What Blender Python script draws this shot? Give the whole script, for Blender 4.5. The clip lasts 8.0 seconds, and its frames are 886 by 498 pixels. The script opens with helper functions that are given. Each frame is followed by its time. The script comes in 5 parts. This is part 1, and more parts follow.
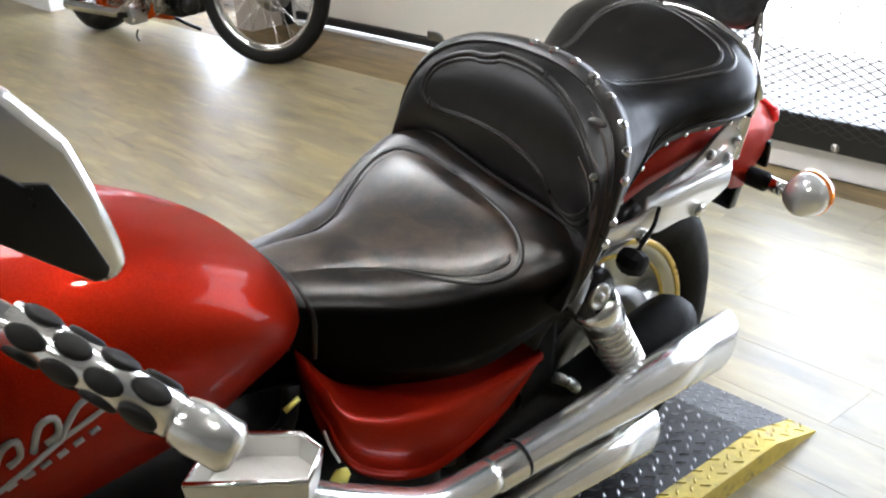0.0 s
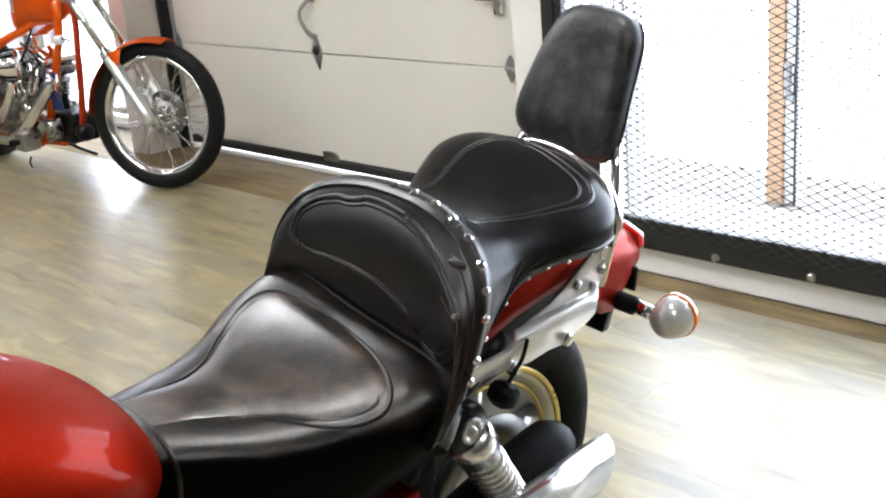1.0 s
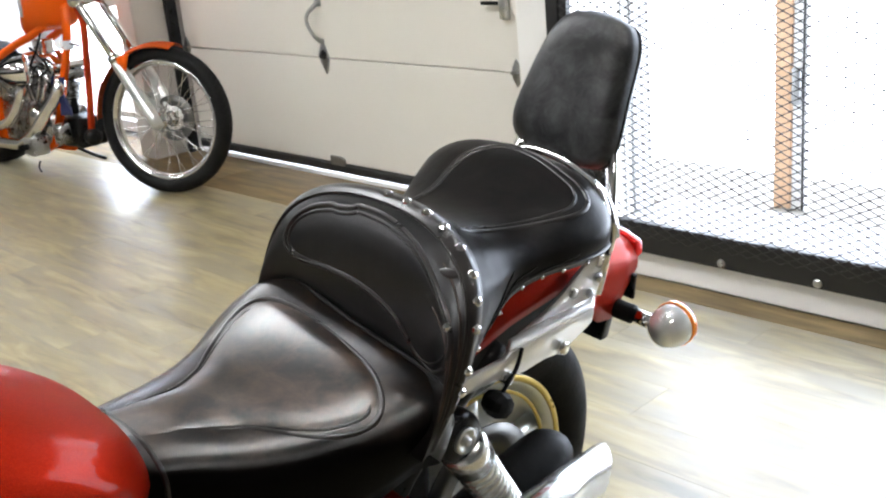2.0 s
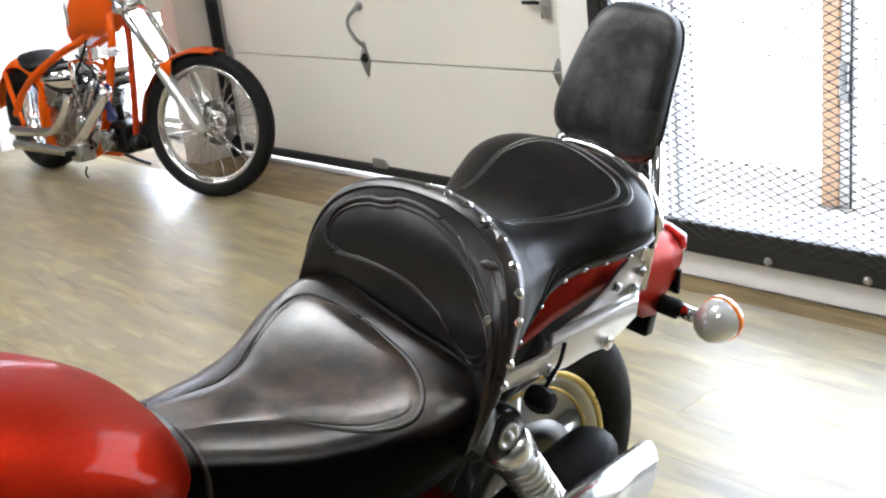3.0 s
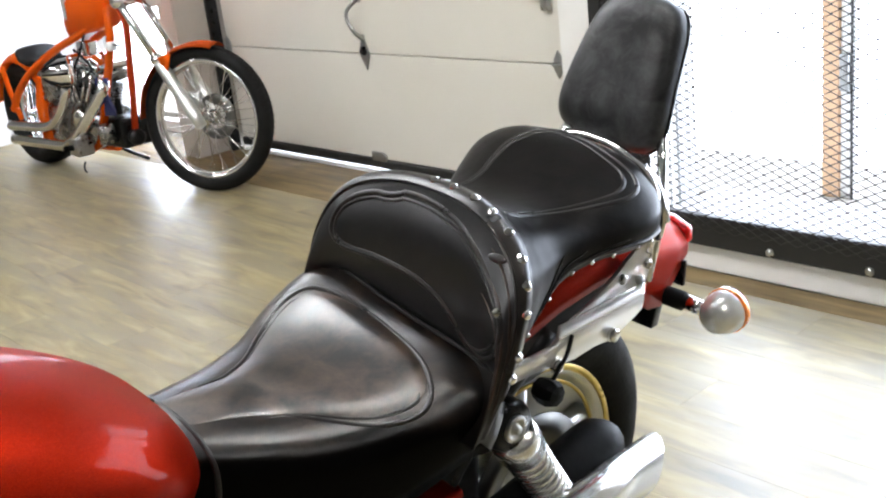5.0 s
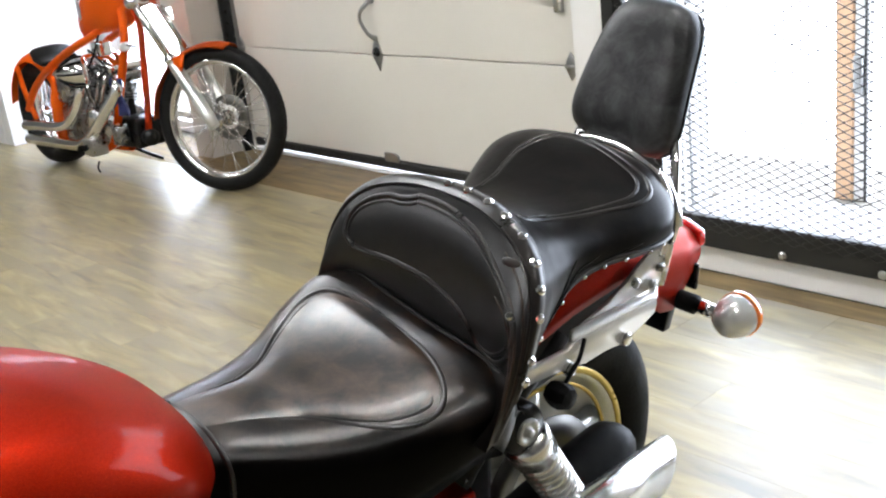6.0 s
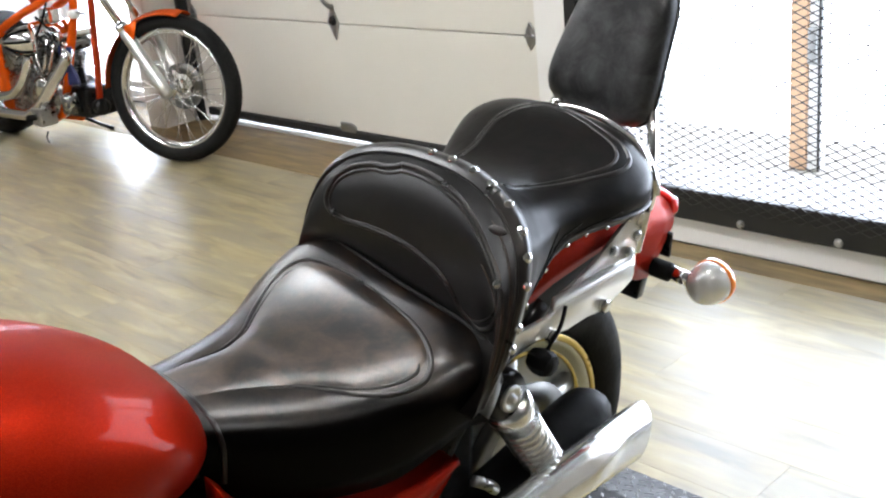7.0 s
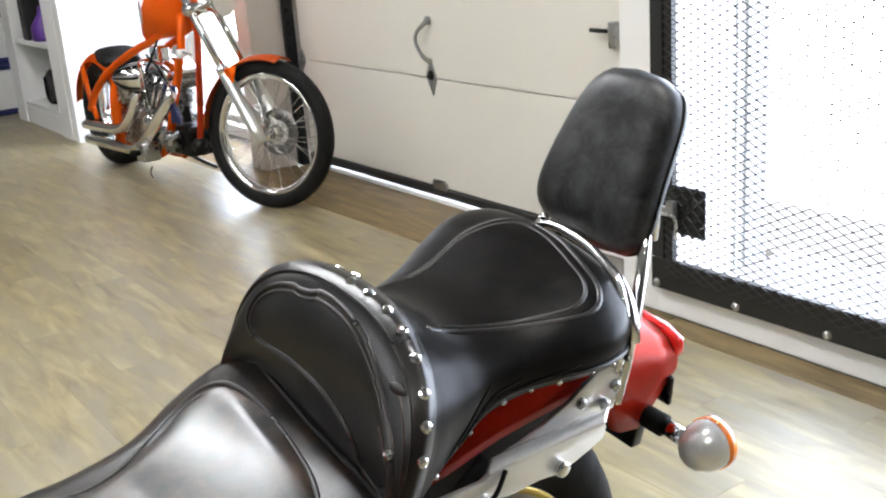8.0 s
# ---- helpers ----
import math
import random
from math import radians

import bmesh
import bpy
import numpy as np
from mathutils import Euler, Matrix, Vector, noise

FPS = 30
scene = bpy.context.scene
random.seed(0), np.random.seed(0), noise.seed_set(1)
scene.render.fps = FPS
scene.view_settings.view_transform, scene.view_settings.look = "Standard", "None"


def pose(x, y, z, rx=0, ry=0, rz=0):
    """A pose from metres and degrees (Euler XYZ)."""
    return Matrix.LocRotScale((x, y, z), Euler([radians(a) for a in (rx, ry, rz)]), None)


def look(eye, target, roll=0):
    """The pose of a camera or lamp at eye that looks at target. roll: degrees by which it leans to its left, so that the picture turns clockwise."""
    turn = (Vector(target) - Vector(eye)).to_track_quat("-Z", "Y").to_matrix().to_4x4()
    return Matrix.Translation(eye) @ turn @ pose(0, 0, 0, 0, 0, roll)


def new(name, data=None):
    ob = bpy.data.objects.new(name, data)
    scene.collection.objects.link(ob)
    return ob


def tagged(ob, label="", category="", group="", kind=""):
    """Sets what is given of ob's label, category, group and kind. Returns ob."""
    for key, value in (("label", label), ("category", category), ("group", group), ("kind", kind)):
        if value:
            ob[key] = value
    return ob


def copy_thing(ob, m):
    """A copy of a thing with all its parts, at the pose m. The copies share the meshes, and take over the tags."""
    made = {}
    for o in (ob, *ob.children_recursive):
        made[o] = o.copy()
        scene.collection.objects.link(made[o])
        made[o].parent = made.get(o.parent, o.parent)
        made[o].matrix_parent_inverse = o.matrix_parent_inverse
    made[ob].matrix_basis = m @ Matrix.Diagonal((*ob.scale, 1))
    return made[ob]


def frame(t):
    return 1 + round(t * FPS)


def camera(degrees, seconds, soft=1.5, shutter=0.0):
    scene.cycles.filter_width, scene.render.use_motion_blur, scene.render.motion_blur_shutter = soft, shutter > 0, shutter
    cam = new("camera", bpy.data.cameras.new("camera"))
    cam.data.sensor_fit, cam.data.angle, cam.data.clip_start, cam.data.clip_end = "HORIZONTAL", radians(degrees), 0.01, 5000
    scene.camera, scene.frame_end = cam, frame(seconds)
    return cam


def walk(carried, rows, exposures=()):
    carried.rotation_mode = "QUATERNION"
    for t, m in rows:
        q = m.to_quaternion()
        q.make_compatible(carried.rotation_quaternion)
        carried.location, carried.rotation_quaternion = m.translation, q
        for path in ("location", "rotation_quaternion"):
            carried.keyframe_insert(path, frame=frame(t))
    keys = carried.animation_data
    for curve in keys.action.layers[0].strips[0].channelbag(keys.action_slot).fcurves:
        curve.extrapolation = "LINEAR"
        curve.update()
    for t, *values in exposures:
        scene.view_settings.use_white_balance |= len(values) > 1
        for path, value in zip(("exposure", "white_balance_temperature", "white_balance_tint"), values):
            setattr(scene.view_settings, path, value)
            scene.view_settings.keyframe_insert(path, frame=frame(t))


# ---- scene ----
cam = camera(44.7, 8.0, soft=2.2)
PATH = [
    (0, (0.444, -0.085, 1.243), (-0.99, 1.04, 0.42), -5.0),
    (0.2, (0.447, -0.076, 1.252), (-0.940, 1.143, 0.484), -5.2),
    (0.5, (0.467, -0.069, 1.272), (-0.924, 1.191, 0.582), -5.0),
    (1, (0.49, -0.039, 1.288), (-0.88, 1.263, 0.633), -5.2),
    (1.5, (0.5, -0.014, 1.291), (-0.889, 1.278, 0.658), -4.7),
    (1.8, (0.501, -0.012, 1.291), (-0.881, 1.260, 0.601), -5.0),
    (2, (0.501, -0.012, 1.29), (-0.887, 1.275, 0.642), -5.4),
    (2.2, (0.502, -0.022, 1.284), (-0.930, 1.217, 0.643), -5.6),
    (3.3, (0.490, 0.006, 1.269), (-0.955, 1.237, 0.638), -6.7),
    (3.5, (0.487, 0.011, 1.272), (-0.96, 1.226, 0.615), -7.0),
    (3.7, (0.488, 0.009, 1.275), (-0.946, 1.245, 0.630), -7.0),
    (4, (0.49, 0.003, 1.276), (-0.947, 1.239, 0.637), -7.0),
    (4.5, (0.492, -0.005, 1.278), (-0.942, 1.241, 0.652), -7.0),
    (4.7, (0.489, -0.008, 1.270), (-0.944, 1.235, 0.636), -6.9),
    (5.8, (0.482, -0.017, 1.271), (-0.971, 1.193, 0.621), -6.8),
    (6, (0.487, -0.017, 1.277), (-0.966, 1.199, 0.636), -6.8),
    (6.2, (0.486, -0.019, 1.277), (-0.935, 1.234, 0.635), -7.1),
    (6.5, (0.478, -0.032, 1.276), (-0.921, 1.248, 0.642), -7.2),
    (6.8, (0.465, -0.051, 1.279), (-0.970, 1.157, 0.592), -8.7),
    (7, (0.457, -0.057, 1.281), (-0.919, 1.214, 0.579), -6.1),
    (7.2, (0.454, -0.014, 1.276), (-0.951, 1.239, 0.601), -8.0),
    (7.4, (0.456, 0.077, 1.273), (-0.966, 1.261, 0.513), -6.0),
    (7.5, (0.457, 0.126, 1.273), (-0.993, 1.295, 0.546), -4.6),
    (7.8, (0.460, 0.251, 1.303), (-1.037, 1.387, 0.617), -2.9),
    (8, (0.451, 0.311, 1.303), (-1.113, 1.397, 0.69), -4.2),
]
walk(cam, [(t, look(eye, target, roll)) for t, eye, target, roll in PATH])

# ---- world and light ----
world = bpy.data.worlds.new("world")
scene.world = world
world.use_nodes = True
wn = world.node_tree.nodes
sky = wn.new("ShaderNodeTexSky")
sky.sky_type = "NISHITA"
sky.sun_disc = False
sky.sun_elevation, sky.sun_rotation = radians(38), radians(20)
wn["Background"].inputs["Strength"].default_value = 0.12
world.node_tree.links.new(sky.outputs["Color"], wn["Background"].inputs["Color"])
scene.view_settings.exposure = 1.1

sun_data = bpy.data.lights.new("sun", "SUN")
sun_data.energy, sun_data.angle, sun_data.color = 0.8, radians(25), (1.0, 0.97, 0.94)
sun = new("sun", sun_data)
sun.matrix_world = look((0, 10, 8), (0, 4, 0))

# ---- materials ----
def material(name, color, rough=0.5, metal=0.0, coat=0.0, spec=0.5):
    m = bpy.data.materials.new(name)
    m.use_nodes = True
    b = m.node_tree.nodes["Principled BSDF"]
    b.inputs["Base Color"].default_value = (*color, 1)
    b.inputs["Roughness"].default_value = rough
    b.inputs["Metallic"].default_value = metal
    b.inputs["Coat Weight"].default_value = coat
    b.inputs["Coat Roughness"].default_value = 0.04
    b.inputs["Specular IOR Level"].default_value = spec
    return m


def node(m, kind, **values):
    n = m.node_tree.nodes.new(kind)
    for key, value in values.items():
        n.inputs[key.replace("_", " ")].default_value = value
    return n


def link(m, a, b):
    m.node_tree.links.new(a, b)


def coords(m, scale=(1, 1, 1), rotation=(0, 0, 0)):
    tc = node(m, "ShaderNodeTexCoord")
    mp = node(m, "ShaderNodeMapping", Scale=scale, Rotation=rotation)
    link(m, tc.outputs["Object"], mp.inputs["Vector"])
    return mp.outputs["Vector"]


def noise_tex(m, vec, scale, detail=4.0, rough=0.55, distortion=0.0):
    n = node(m, "ShaderNodeTexNoise", Scale=scale, Detail=detail, Roughness=rough, Distortion=distortion)
    link(m, vec, n.inputs["Vector"])
    return n.outputs["Fac"]


def ramp(m, fac, stops):
    r = node(m, "ShaderNodeValToRGB")
    e = r.color_ramp.elements
    while len(e) < len(stops):
        e.new(0.5)
    for k, (p, c) in enumerate(stops):
        e[k].position, e[k].color = p, (*c, 1) if len(c) == 3 else c
    link(m, fac, r.inputs["Fac"])
    return r.outputs["Color"]


def mix(m, fac, a, b, mode="MIX"):
    n = m.node_tree.nodes.new("ShaderNodeMix")
    n.data_type, n.blend_type = "RGBA", mode
    for sock, value in ((n.inputs[0], fac), (n.inputs[6], a), (n.inputs[7], b)):
        if isinstance(value, (int, float)):
            sock.default_value = value
        elif isinstance(value, tuple):
            sock.default_value = (*value, 1)
        else:
            link(m, value, sock)
    return n.outputs[2]


def bump(m, height, strength, distance):
    n = node(m, "ShaderNodeBump", Strength=strength, Distance=distance)
    link(m, height, n.inputs["Height"])
    link(m, n.outputs["Normal"], m.node_tree.nodes["Principled BSDF"].inputs["Normal"])


def base(m, sock):
    link(m, sock, m.node_tree.nodes["Principled BSDF"].inputs["Base Color"])


def roughness(m, fac, lo, hi):
    n = node(m, "ShaderNodeMapRange", From_Min=0.3, From_Max=0.7, To_Min=lo, To_Max=hi)
    link(m, fac, n.inputs["Value"])
    link(m, n.outputs["Result"], m.node_tree.nodes["Principled BSDF"].inputs["Roughness"])


def leather(name, dark, worn, lo, hi, amount, spec=0.5, rub_shade_mask="", dull=0.06):
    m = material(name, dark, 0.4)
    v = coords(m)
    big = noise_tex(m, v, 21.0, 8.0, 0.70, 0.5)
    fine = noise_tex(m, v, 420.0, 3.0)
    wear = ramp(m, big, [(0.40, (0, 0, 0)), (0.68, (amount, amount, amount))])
    # this mask limits the brown wear and also paints flank shade
    if rub_shade_mask:
        rub_shade = node(m, "ShaderNodeAttribute")
        rub_shade.attribute_name = rub_shade_mask
        wear = mix(m, rub_shade.outputs["Fac"], (0, 0, 0), wear)
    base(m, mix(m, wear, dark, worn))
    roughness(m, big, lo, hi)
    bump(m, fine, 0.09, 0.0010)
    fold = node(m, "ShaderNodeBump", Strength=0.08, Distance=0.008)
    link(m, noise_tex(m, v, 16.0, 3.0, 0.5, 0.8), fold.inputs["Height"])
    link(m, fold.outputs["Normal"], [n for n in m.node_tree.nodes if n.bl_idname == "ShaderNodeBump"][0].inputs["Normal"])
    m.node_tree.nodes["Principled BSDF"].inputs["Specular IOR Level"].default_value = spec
    if rub_shade_mask:
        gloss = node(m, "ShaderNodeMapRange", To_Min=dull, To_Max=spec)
        link(m, rub_shade.outputs["Fac"], gloss.inputs["Value"])
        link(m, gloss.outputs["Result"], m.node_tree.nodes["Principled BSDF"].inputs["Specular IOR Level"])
    return m


M_PAD = leather("dusty_pad_leather", (0.005, 0.005, 0.0052), (0.058, 0.058, 0.060), 0.34, 0.52, 0.8, 0.40)
# the saddle leather is polished and rubbed brown where riders slide over it; flank shade is put in as dull black
M_SKIRT = leather("saddle_leather", (0.0014, 0.0012, 0.0011), (0.036, 0.021, 0.0125), 0.27, 0.38, 0.9, 0.42, "rub_shade", 0.045)
M_BACKREST = leather("backrest_leather", (0.0022, 0.0022, 0.0024), (0.014, 0.012, 0.012), 0.27, 0.38, 0.7, 0.55)
M_LEATHER = leather("black_leather", (0.0024, 0.0022, 0.0021), (0.011, 0.0085, 0.0072), 0.27, 0.40, 0.7, 0.11)
M_PANEL = leather("worn_leather", (0.003, 0.0026, 0.0024), (0.080, 0.050, 0.032), 0.28, 0.40, 1.0, 0.76)
M_PIPING = leather("leather_welt", (0.006, 0.0055, 0.005), (0.022, 0.016, 0.013), 0.25, 0.36, 0.7, 0.5)
M_CHROME = material("chrome", (0.80, 0.79, 0.77), 0.07, 1.0)
v_ = coords(M_CHROME)
roughness(M_CHROME, noise_tex(M_CHROME, v_, 22.0), 0.05, 0.12)
# its pale base stands in for bright surroundings reflected in the chrome
M_PALECHROME = material("pale_reflection_chrome", (0.88, 0.87, 0.85), 0.24, 0.62)
roughness(M_PALECHROME, noise_tex(M_PALECHROME, coords(M_PALECHROME), 30.0), 0.11, 0.22)
M_PIPE = material("hazed_chrome", (0.86, 0.85, 0.82), 0.2, 0.86)
roughness(M_PIPE, noise_tex(M_PIPE, coords(M_PIPE), 18.0), 0.12, 0.24)
M_STEEL = material("brushed_steel", (0.50, 0.50, 0.49), 0.30, 1.0)
roughness(M_STEEL, noise_tex(M_STEEL, coords(M_STEEL), 40.0), 0.22, 0.4)
M_ENGINE = material("engine_alloy", (0.30, 0.30, 0.295), 0.26, 1.0)
roughness(M_ENGINE, noise_tex(M_ENGINE, coords(M_ENGINE), 35.0), 0.18, 0.36)
M_GREYMETAL = material("zinc_plate", (0.34, 0.34, 0.33), 0.42, 1.0)
roughness(M_GREYMETAL, noise_tex(M_GREYMETAL, coords(M_GREYMETAL), 60.0), 0.32, 0.55)


def paint(name, color, flake, metal=0.1, coat=0.35):
    m = material(name, color, 0.40, metal, coat, 0.0)
    m.node_tree.nodes["Principled BSDF"].inputs["Coat Roughness"].default_value = 0.03
    v = coords(m)
    base(m, mix(m, ramp(m, noise_tex(m, v, 900.0, 2.0), [(0.4, (0, 0, 0)), (0.7, (1, 1, 1))]), color, flake))
    return m


M_RED = paint("red_metallic_paint", (0.24, 0.008, 0.002), (0.35, 0.018, 0.004), 0.50, 0.14)
M_ORANGE = paint("orange_paint", (0.66, 0.085, 0.006), (0.74, 0.115, 0.009))
M_DUSTY = paint("dusty_orange_paint", (0.36, 0.055, 0.012), (0.46, 0.080, 0.018), 0.1, 0.15)
M_DARKRED = paint("red_and_shaded_orange", (0.42, 0.035, 0.010), (0.5, 0.05, 0.012))
M_SATIN = material("satin_alloy", (0.62, 0.62, 0.59), 0.36, 0.8)
roughness(M_SATIN, noise_tex(M_SATIN, coords(M_SATIN), 30.0), 0.3, 0.45)
M_BLACK = material("black_enamel", (0.005, 0.005, 0.005), 0.28, 0.0, 0.04, 0.25)
roughness(M_BLACK, noise_tex(M_BLACK, coords(M_BLACK), 30.0), 0.22, 0.42)
M_DARK = material("dark_casting", (0.007, 0.007, 0.007), 0.55, 0.0, 0.0, 0.14)
roughness(M_DARK, noise_tex(M_DARK, coords(M_DARK), 50.0), 0.45, 0.7)
M_RUBBER = material("rubber", (0.0035, 0.0035, 0.0035), 0.62, 0.0, 0.0, 0.12)
bump(M_RUBBER, noise_tex(M_RUBBER, coords(M_RUBBER), 160.0), 0.3, 0.002)
roughness(M_RUBBER, noise_tex(M_RUBBER, coords(M_RUBBER), 14.0), 0.5, 0.72)
M_TYRE = material("worn_tyre_rubber", (0.011, 0.0105, 0.010), 0.6, 0.0, 0.0, 0.18)
roughness(M_TYRE, noise_tex(M_TYRE, coords(M_TYRE), 14.0), 0.5, 0.72)
base(M_TYRE, mix(M_TYRE, noise_tex(M_TYRE, coords(M_TYRE), 9.0, 5.0), (0.0035, 0.0035, 0.0035), (0.010, 0.0095, 0.009)))
M_DISC = material("dull_disc_steel", (0.17, 0.165, 0.155), 0.4, 1.0)
roughness(M_DISC, noise_tex(M_DISC, coords(M_DISC), 40.0), 0.34, 0.5)
M_GRIP = material("grip_rubber", (0.008, 0.0075, 0.007), 0.5, 0.0, 0.0, 0.25)
bump(M_GRIP, noise_tex(M_GRIP, coords(M_GRIP), 200.0), 0.2, 0.001)
M_BRASS = material("yellow_rim_stripe", (0.55, 0.40, 0.10), 0.32, 0.6)
roughness(M_BRASS, noise_tex(M_BRASS, coords(M_BRASS), 30.0), 0.25, 0.4)
M_AMBER = material("amber_lens", (0.9, 0.22, 0.02), 0.12, 0.0, 0.5)
M_REDLENS = material("red_lens", (0.75, 0.012, 0.010), 0.10, 0.0, 0.8)
M_YELLOWTAG = material("yellow_tag", (0.75, 0.65, 0.08), 0.5)
base(M_YELLOWTAG, mix(M_YELLOWTAG, noise_tex(M_YELLOWTAG, coords(M_YELLOWTAG), 60.0), (0.70, 0.58, 0.05), (0.8, 0.72, 0.2)))
M_BLUE = material("dark_blue_cloth", (0.015, 0.022, 0.10), 0.7)
bump(M_BLUE, noise_tex(M_BLUE, coords(M_BLUE), 300.0), 0.3, 0.001)
M_PURPLE = material("purple_bottle", (0.09, 0.03, 0.22), 0.3)
M_KNURL = material("pale_knurled_metal", (0.80, 0.79, 0.76), 0.42, 0.1)
bump(M_KNURL, noise_tex(M_KNURL, coords(M_KNURL), 130.0, 1.0), 0.6, 0.002)
M_SILVER = material("silver_transfer", (0.42, 0.43, 0.42), 0.4, 0.5)


def plaster(name, a, b, rough=0.7):
    m = material(name, a, rough)
    v = coords(m)
    base(m, mix(m, noise_tex(m, v, 1.7, 6.0, 0.6), a, b))
    bump(m, noise_tex(m, v, 120.0, 3.0), 0.12, 0.002)
    return m


M_WALL = plaster("white_wall_paint", (0.78, 0.77, 0.75), (0.70, 0.69, 0.66))
M_CEIL = plaster("ceiling_paint", (0.26, 0.26, 0.255), (0.21, 0.21, 0.205))
M_GREYWALL = plaster("pale_wall_paint", (0.46, 0.46, 0.45), (0.41, 0.41, 0.40))
M_DIMWALL = plaster("grey_wall_paint", (0.24, 0.24, 0.24), (0.20, 0.20, 0.20))
M_CURB = plaster("white_curb_paint", (0.84, 0.83, 0.81), (0.76, 0.75, 0.72))
M_JAMB = plaster("beige_jamb_paint", (0.52, 0.47, 0.41), (0.46, 0.42, 0.37))
M_DOOR = plaster("cream_door_paint", (0.70, 0.67, 0.60), (0.64, 0.61, 0.545), 0.45)
M_SHELF = plaster("white_shelf_board", (0.76, 0.76, 0.75), (0.70, 0.70, 0.69), 0.5)
M_FRAME = material("black_frame_paint", (0.010, 0.010, 0.010), 0.45)
bump(M_FRAME, noise_tex(M_FRAME, coords(M_FRAME), 90.0), 0.25, 0.002)
roughness(M_FRAME, noise_tex(M_FRAME, coords(M_FRAME), 8.0), 0.35, 0.6)
M_MESH = material("black_wire", (0.030, 0.028, 0.027), 0.5)
M_WOOD = material("outdoor_orange_timber", (0.62, 0.38, 0.20), 0.6)
base(M_WOOD, mix(M_WOOD, noise_tex(M_WOOD, coords(M_WOOD, (30, 30, 2)), 2.0, 5.0), (0.62, 0.40, 0.24), (0.54, 0.33, 0.19)))
M_SILL = plaster("weathered_sill_paint", (0.40, 0.39, 0.38), (0.30, 0.29, 0.285), 0.8)
M_SEAL = material("door_seal_rubber", (0.012, 0.012, 0.012), 0.6)

# vinyl planks: long streaks of grain, knots and a tone of its own for each plank
M_PLANK = material("vinyl_plank", (0.30, 0.24, 0.12), 0.36, 0.0, 0.0, 1.0)
pv = coords(M_PLANK, (1.0, 5.0, 1.0))
info = node(M_PLANK, "ShaderNodeObjectInfo")
shift = node(M_PLANK, "ShaderNodeVectorMath")
shift.operation = "MULTIPLY_ADD"
link(M_PLANK, info.outputs["Random"], shift.inputs[0])
shift.inputs[1].default_value = (37.0, 51.0, 0.0)
link(M_PLANK, pv, shift.inputs[2])
sv_ = shift.outputs["Vector"]
streak = noise_tex(M_PLANK, sv_, 2.9, 5.0, 0.56, 0.6)
blotch = noise_tex(M_PLANK, sv_, 2.6, 3.0, 0.5, 0.4)
grain = ramp(M_PLANK, streak, [(0.30, (0.105, 0.083, 0.042)), (0.43, (0.198, 0.158, 0.077)), (0.54, (0.278, 0.224, 0.110)), (0.68, (0.350, 0.294, 0.172))])
grey = mix(M_PLANK, ramp(M_PLANK, blotch, [(0.42, (0, 0, 0)), (0.62, (0.75, 0.75, 0.75))]), grain, (0.200, 0.174, 0.116))
tone = ramp(M_PLANK, info.outputs["Random"], [(0.0, (0.94, 0.94, 0.94)), (0.5, (0.98, 0.975, 0.96)), (1.0, (1.03, 1.02, 0.98))])
base(M_PLANK, mix(M_PLANK, 1.0, grey, tone, "MULTIPLY"))
roughness(M_PLANK, streak, 0.33, 0.42)
bump(M_PLANK, streak, 0.05, 0.002)
M_BORDER = material("brown_border_plank", (0.18, 0.13, 0.073), 0.5, 0.0, 0.0, 0.15)
bv = coords(M_BORDER, (1.0, 7.0, 1.0))
bn = noise_tex(M_BORDER, bv, 3.0, 7.0, 0.6, 0.5)
base(M_BORDER, ramp(M_BORDER, bn, [(0.3, (0.105, 0.072, 0.032)), (0.7, (0.275, 0.200, 0.096))]))
roughness(M_BORDER, bn, 0.45, 0.60)
M_SCREED = plaster("grey_screed", (0.20, 0.18, 0.15), (0.16, 0.145, 0.12), 0.8)

M_PLATE = material("black_tread_plate", (0.034, 0.034, 0.036), 0.42, 0.55)
roughness(M_PLATE, noise_tex(M_PLATE, coords(M_PLATE), 25.0), 0.34, 0.55)
M_LUG = material("rubbed_tread_steel", (0.34, 0.34, 0.345), 0.36, 0.8)
roughness(M_LUG, noise_tex(M_LUG, coords(M_LUG), 30.0), 0.28, 0.48)
M_PLATEY = material("yellow_tread_plate", (0.62, 0.48, 0.07), 0.5, 0.0)
yn = noise_tex(M_PLATEY, coords(M_PLATEY), 18.0, 6.0, 0.7)
base(M_PLATEY, ramp(M_PLATEY, yn, [(0.30, (0.20, 0.15, 0.07)), (0.44, (0.55, 0.42, 0.07)), (0.7, (0.70, 0.55, 0.10))]))

M_GLOW = bpy.data.materials.new("overcast_backdrop")
M_GLOW.use_nodes = True
gn = M_GLOW.node_tree.nodes
gn.remove(gn["Principled BSDF"])
em = gn.new("ShaderNodeEmission")
em.inputs["Color"].default_value, em.inputs["Strength"].default_value = (0.87, 0.972, 1.15, 1), 6.4
M_GLOW.node_tree.links.new(em.outputs[0], gn["Material Output"].inputs["Surface"])
M_LAMP = bpy.data.materials.new("lamp_tube")
M_LAMP.use_nodes = True
gn = M_LAMP.node_tree.nodes
gn.remove(gn["Principled BSDF"])
em = gn.new("ShaderNodeEmission")
em.inputs["Color"].default_value, em.inputs["Strength"].default_value = (0.965, 0.985, 1.015, 1), 20.0
M_LAMP.node_tree.links.new(em.outputs[0], gn["Material Output"].inputs["Surface"])
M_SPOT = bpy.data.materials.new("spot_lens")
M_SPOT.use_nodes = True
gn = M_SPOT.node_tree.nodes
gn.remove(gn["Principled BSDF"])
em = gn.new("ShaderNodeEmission")
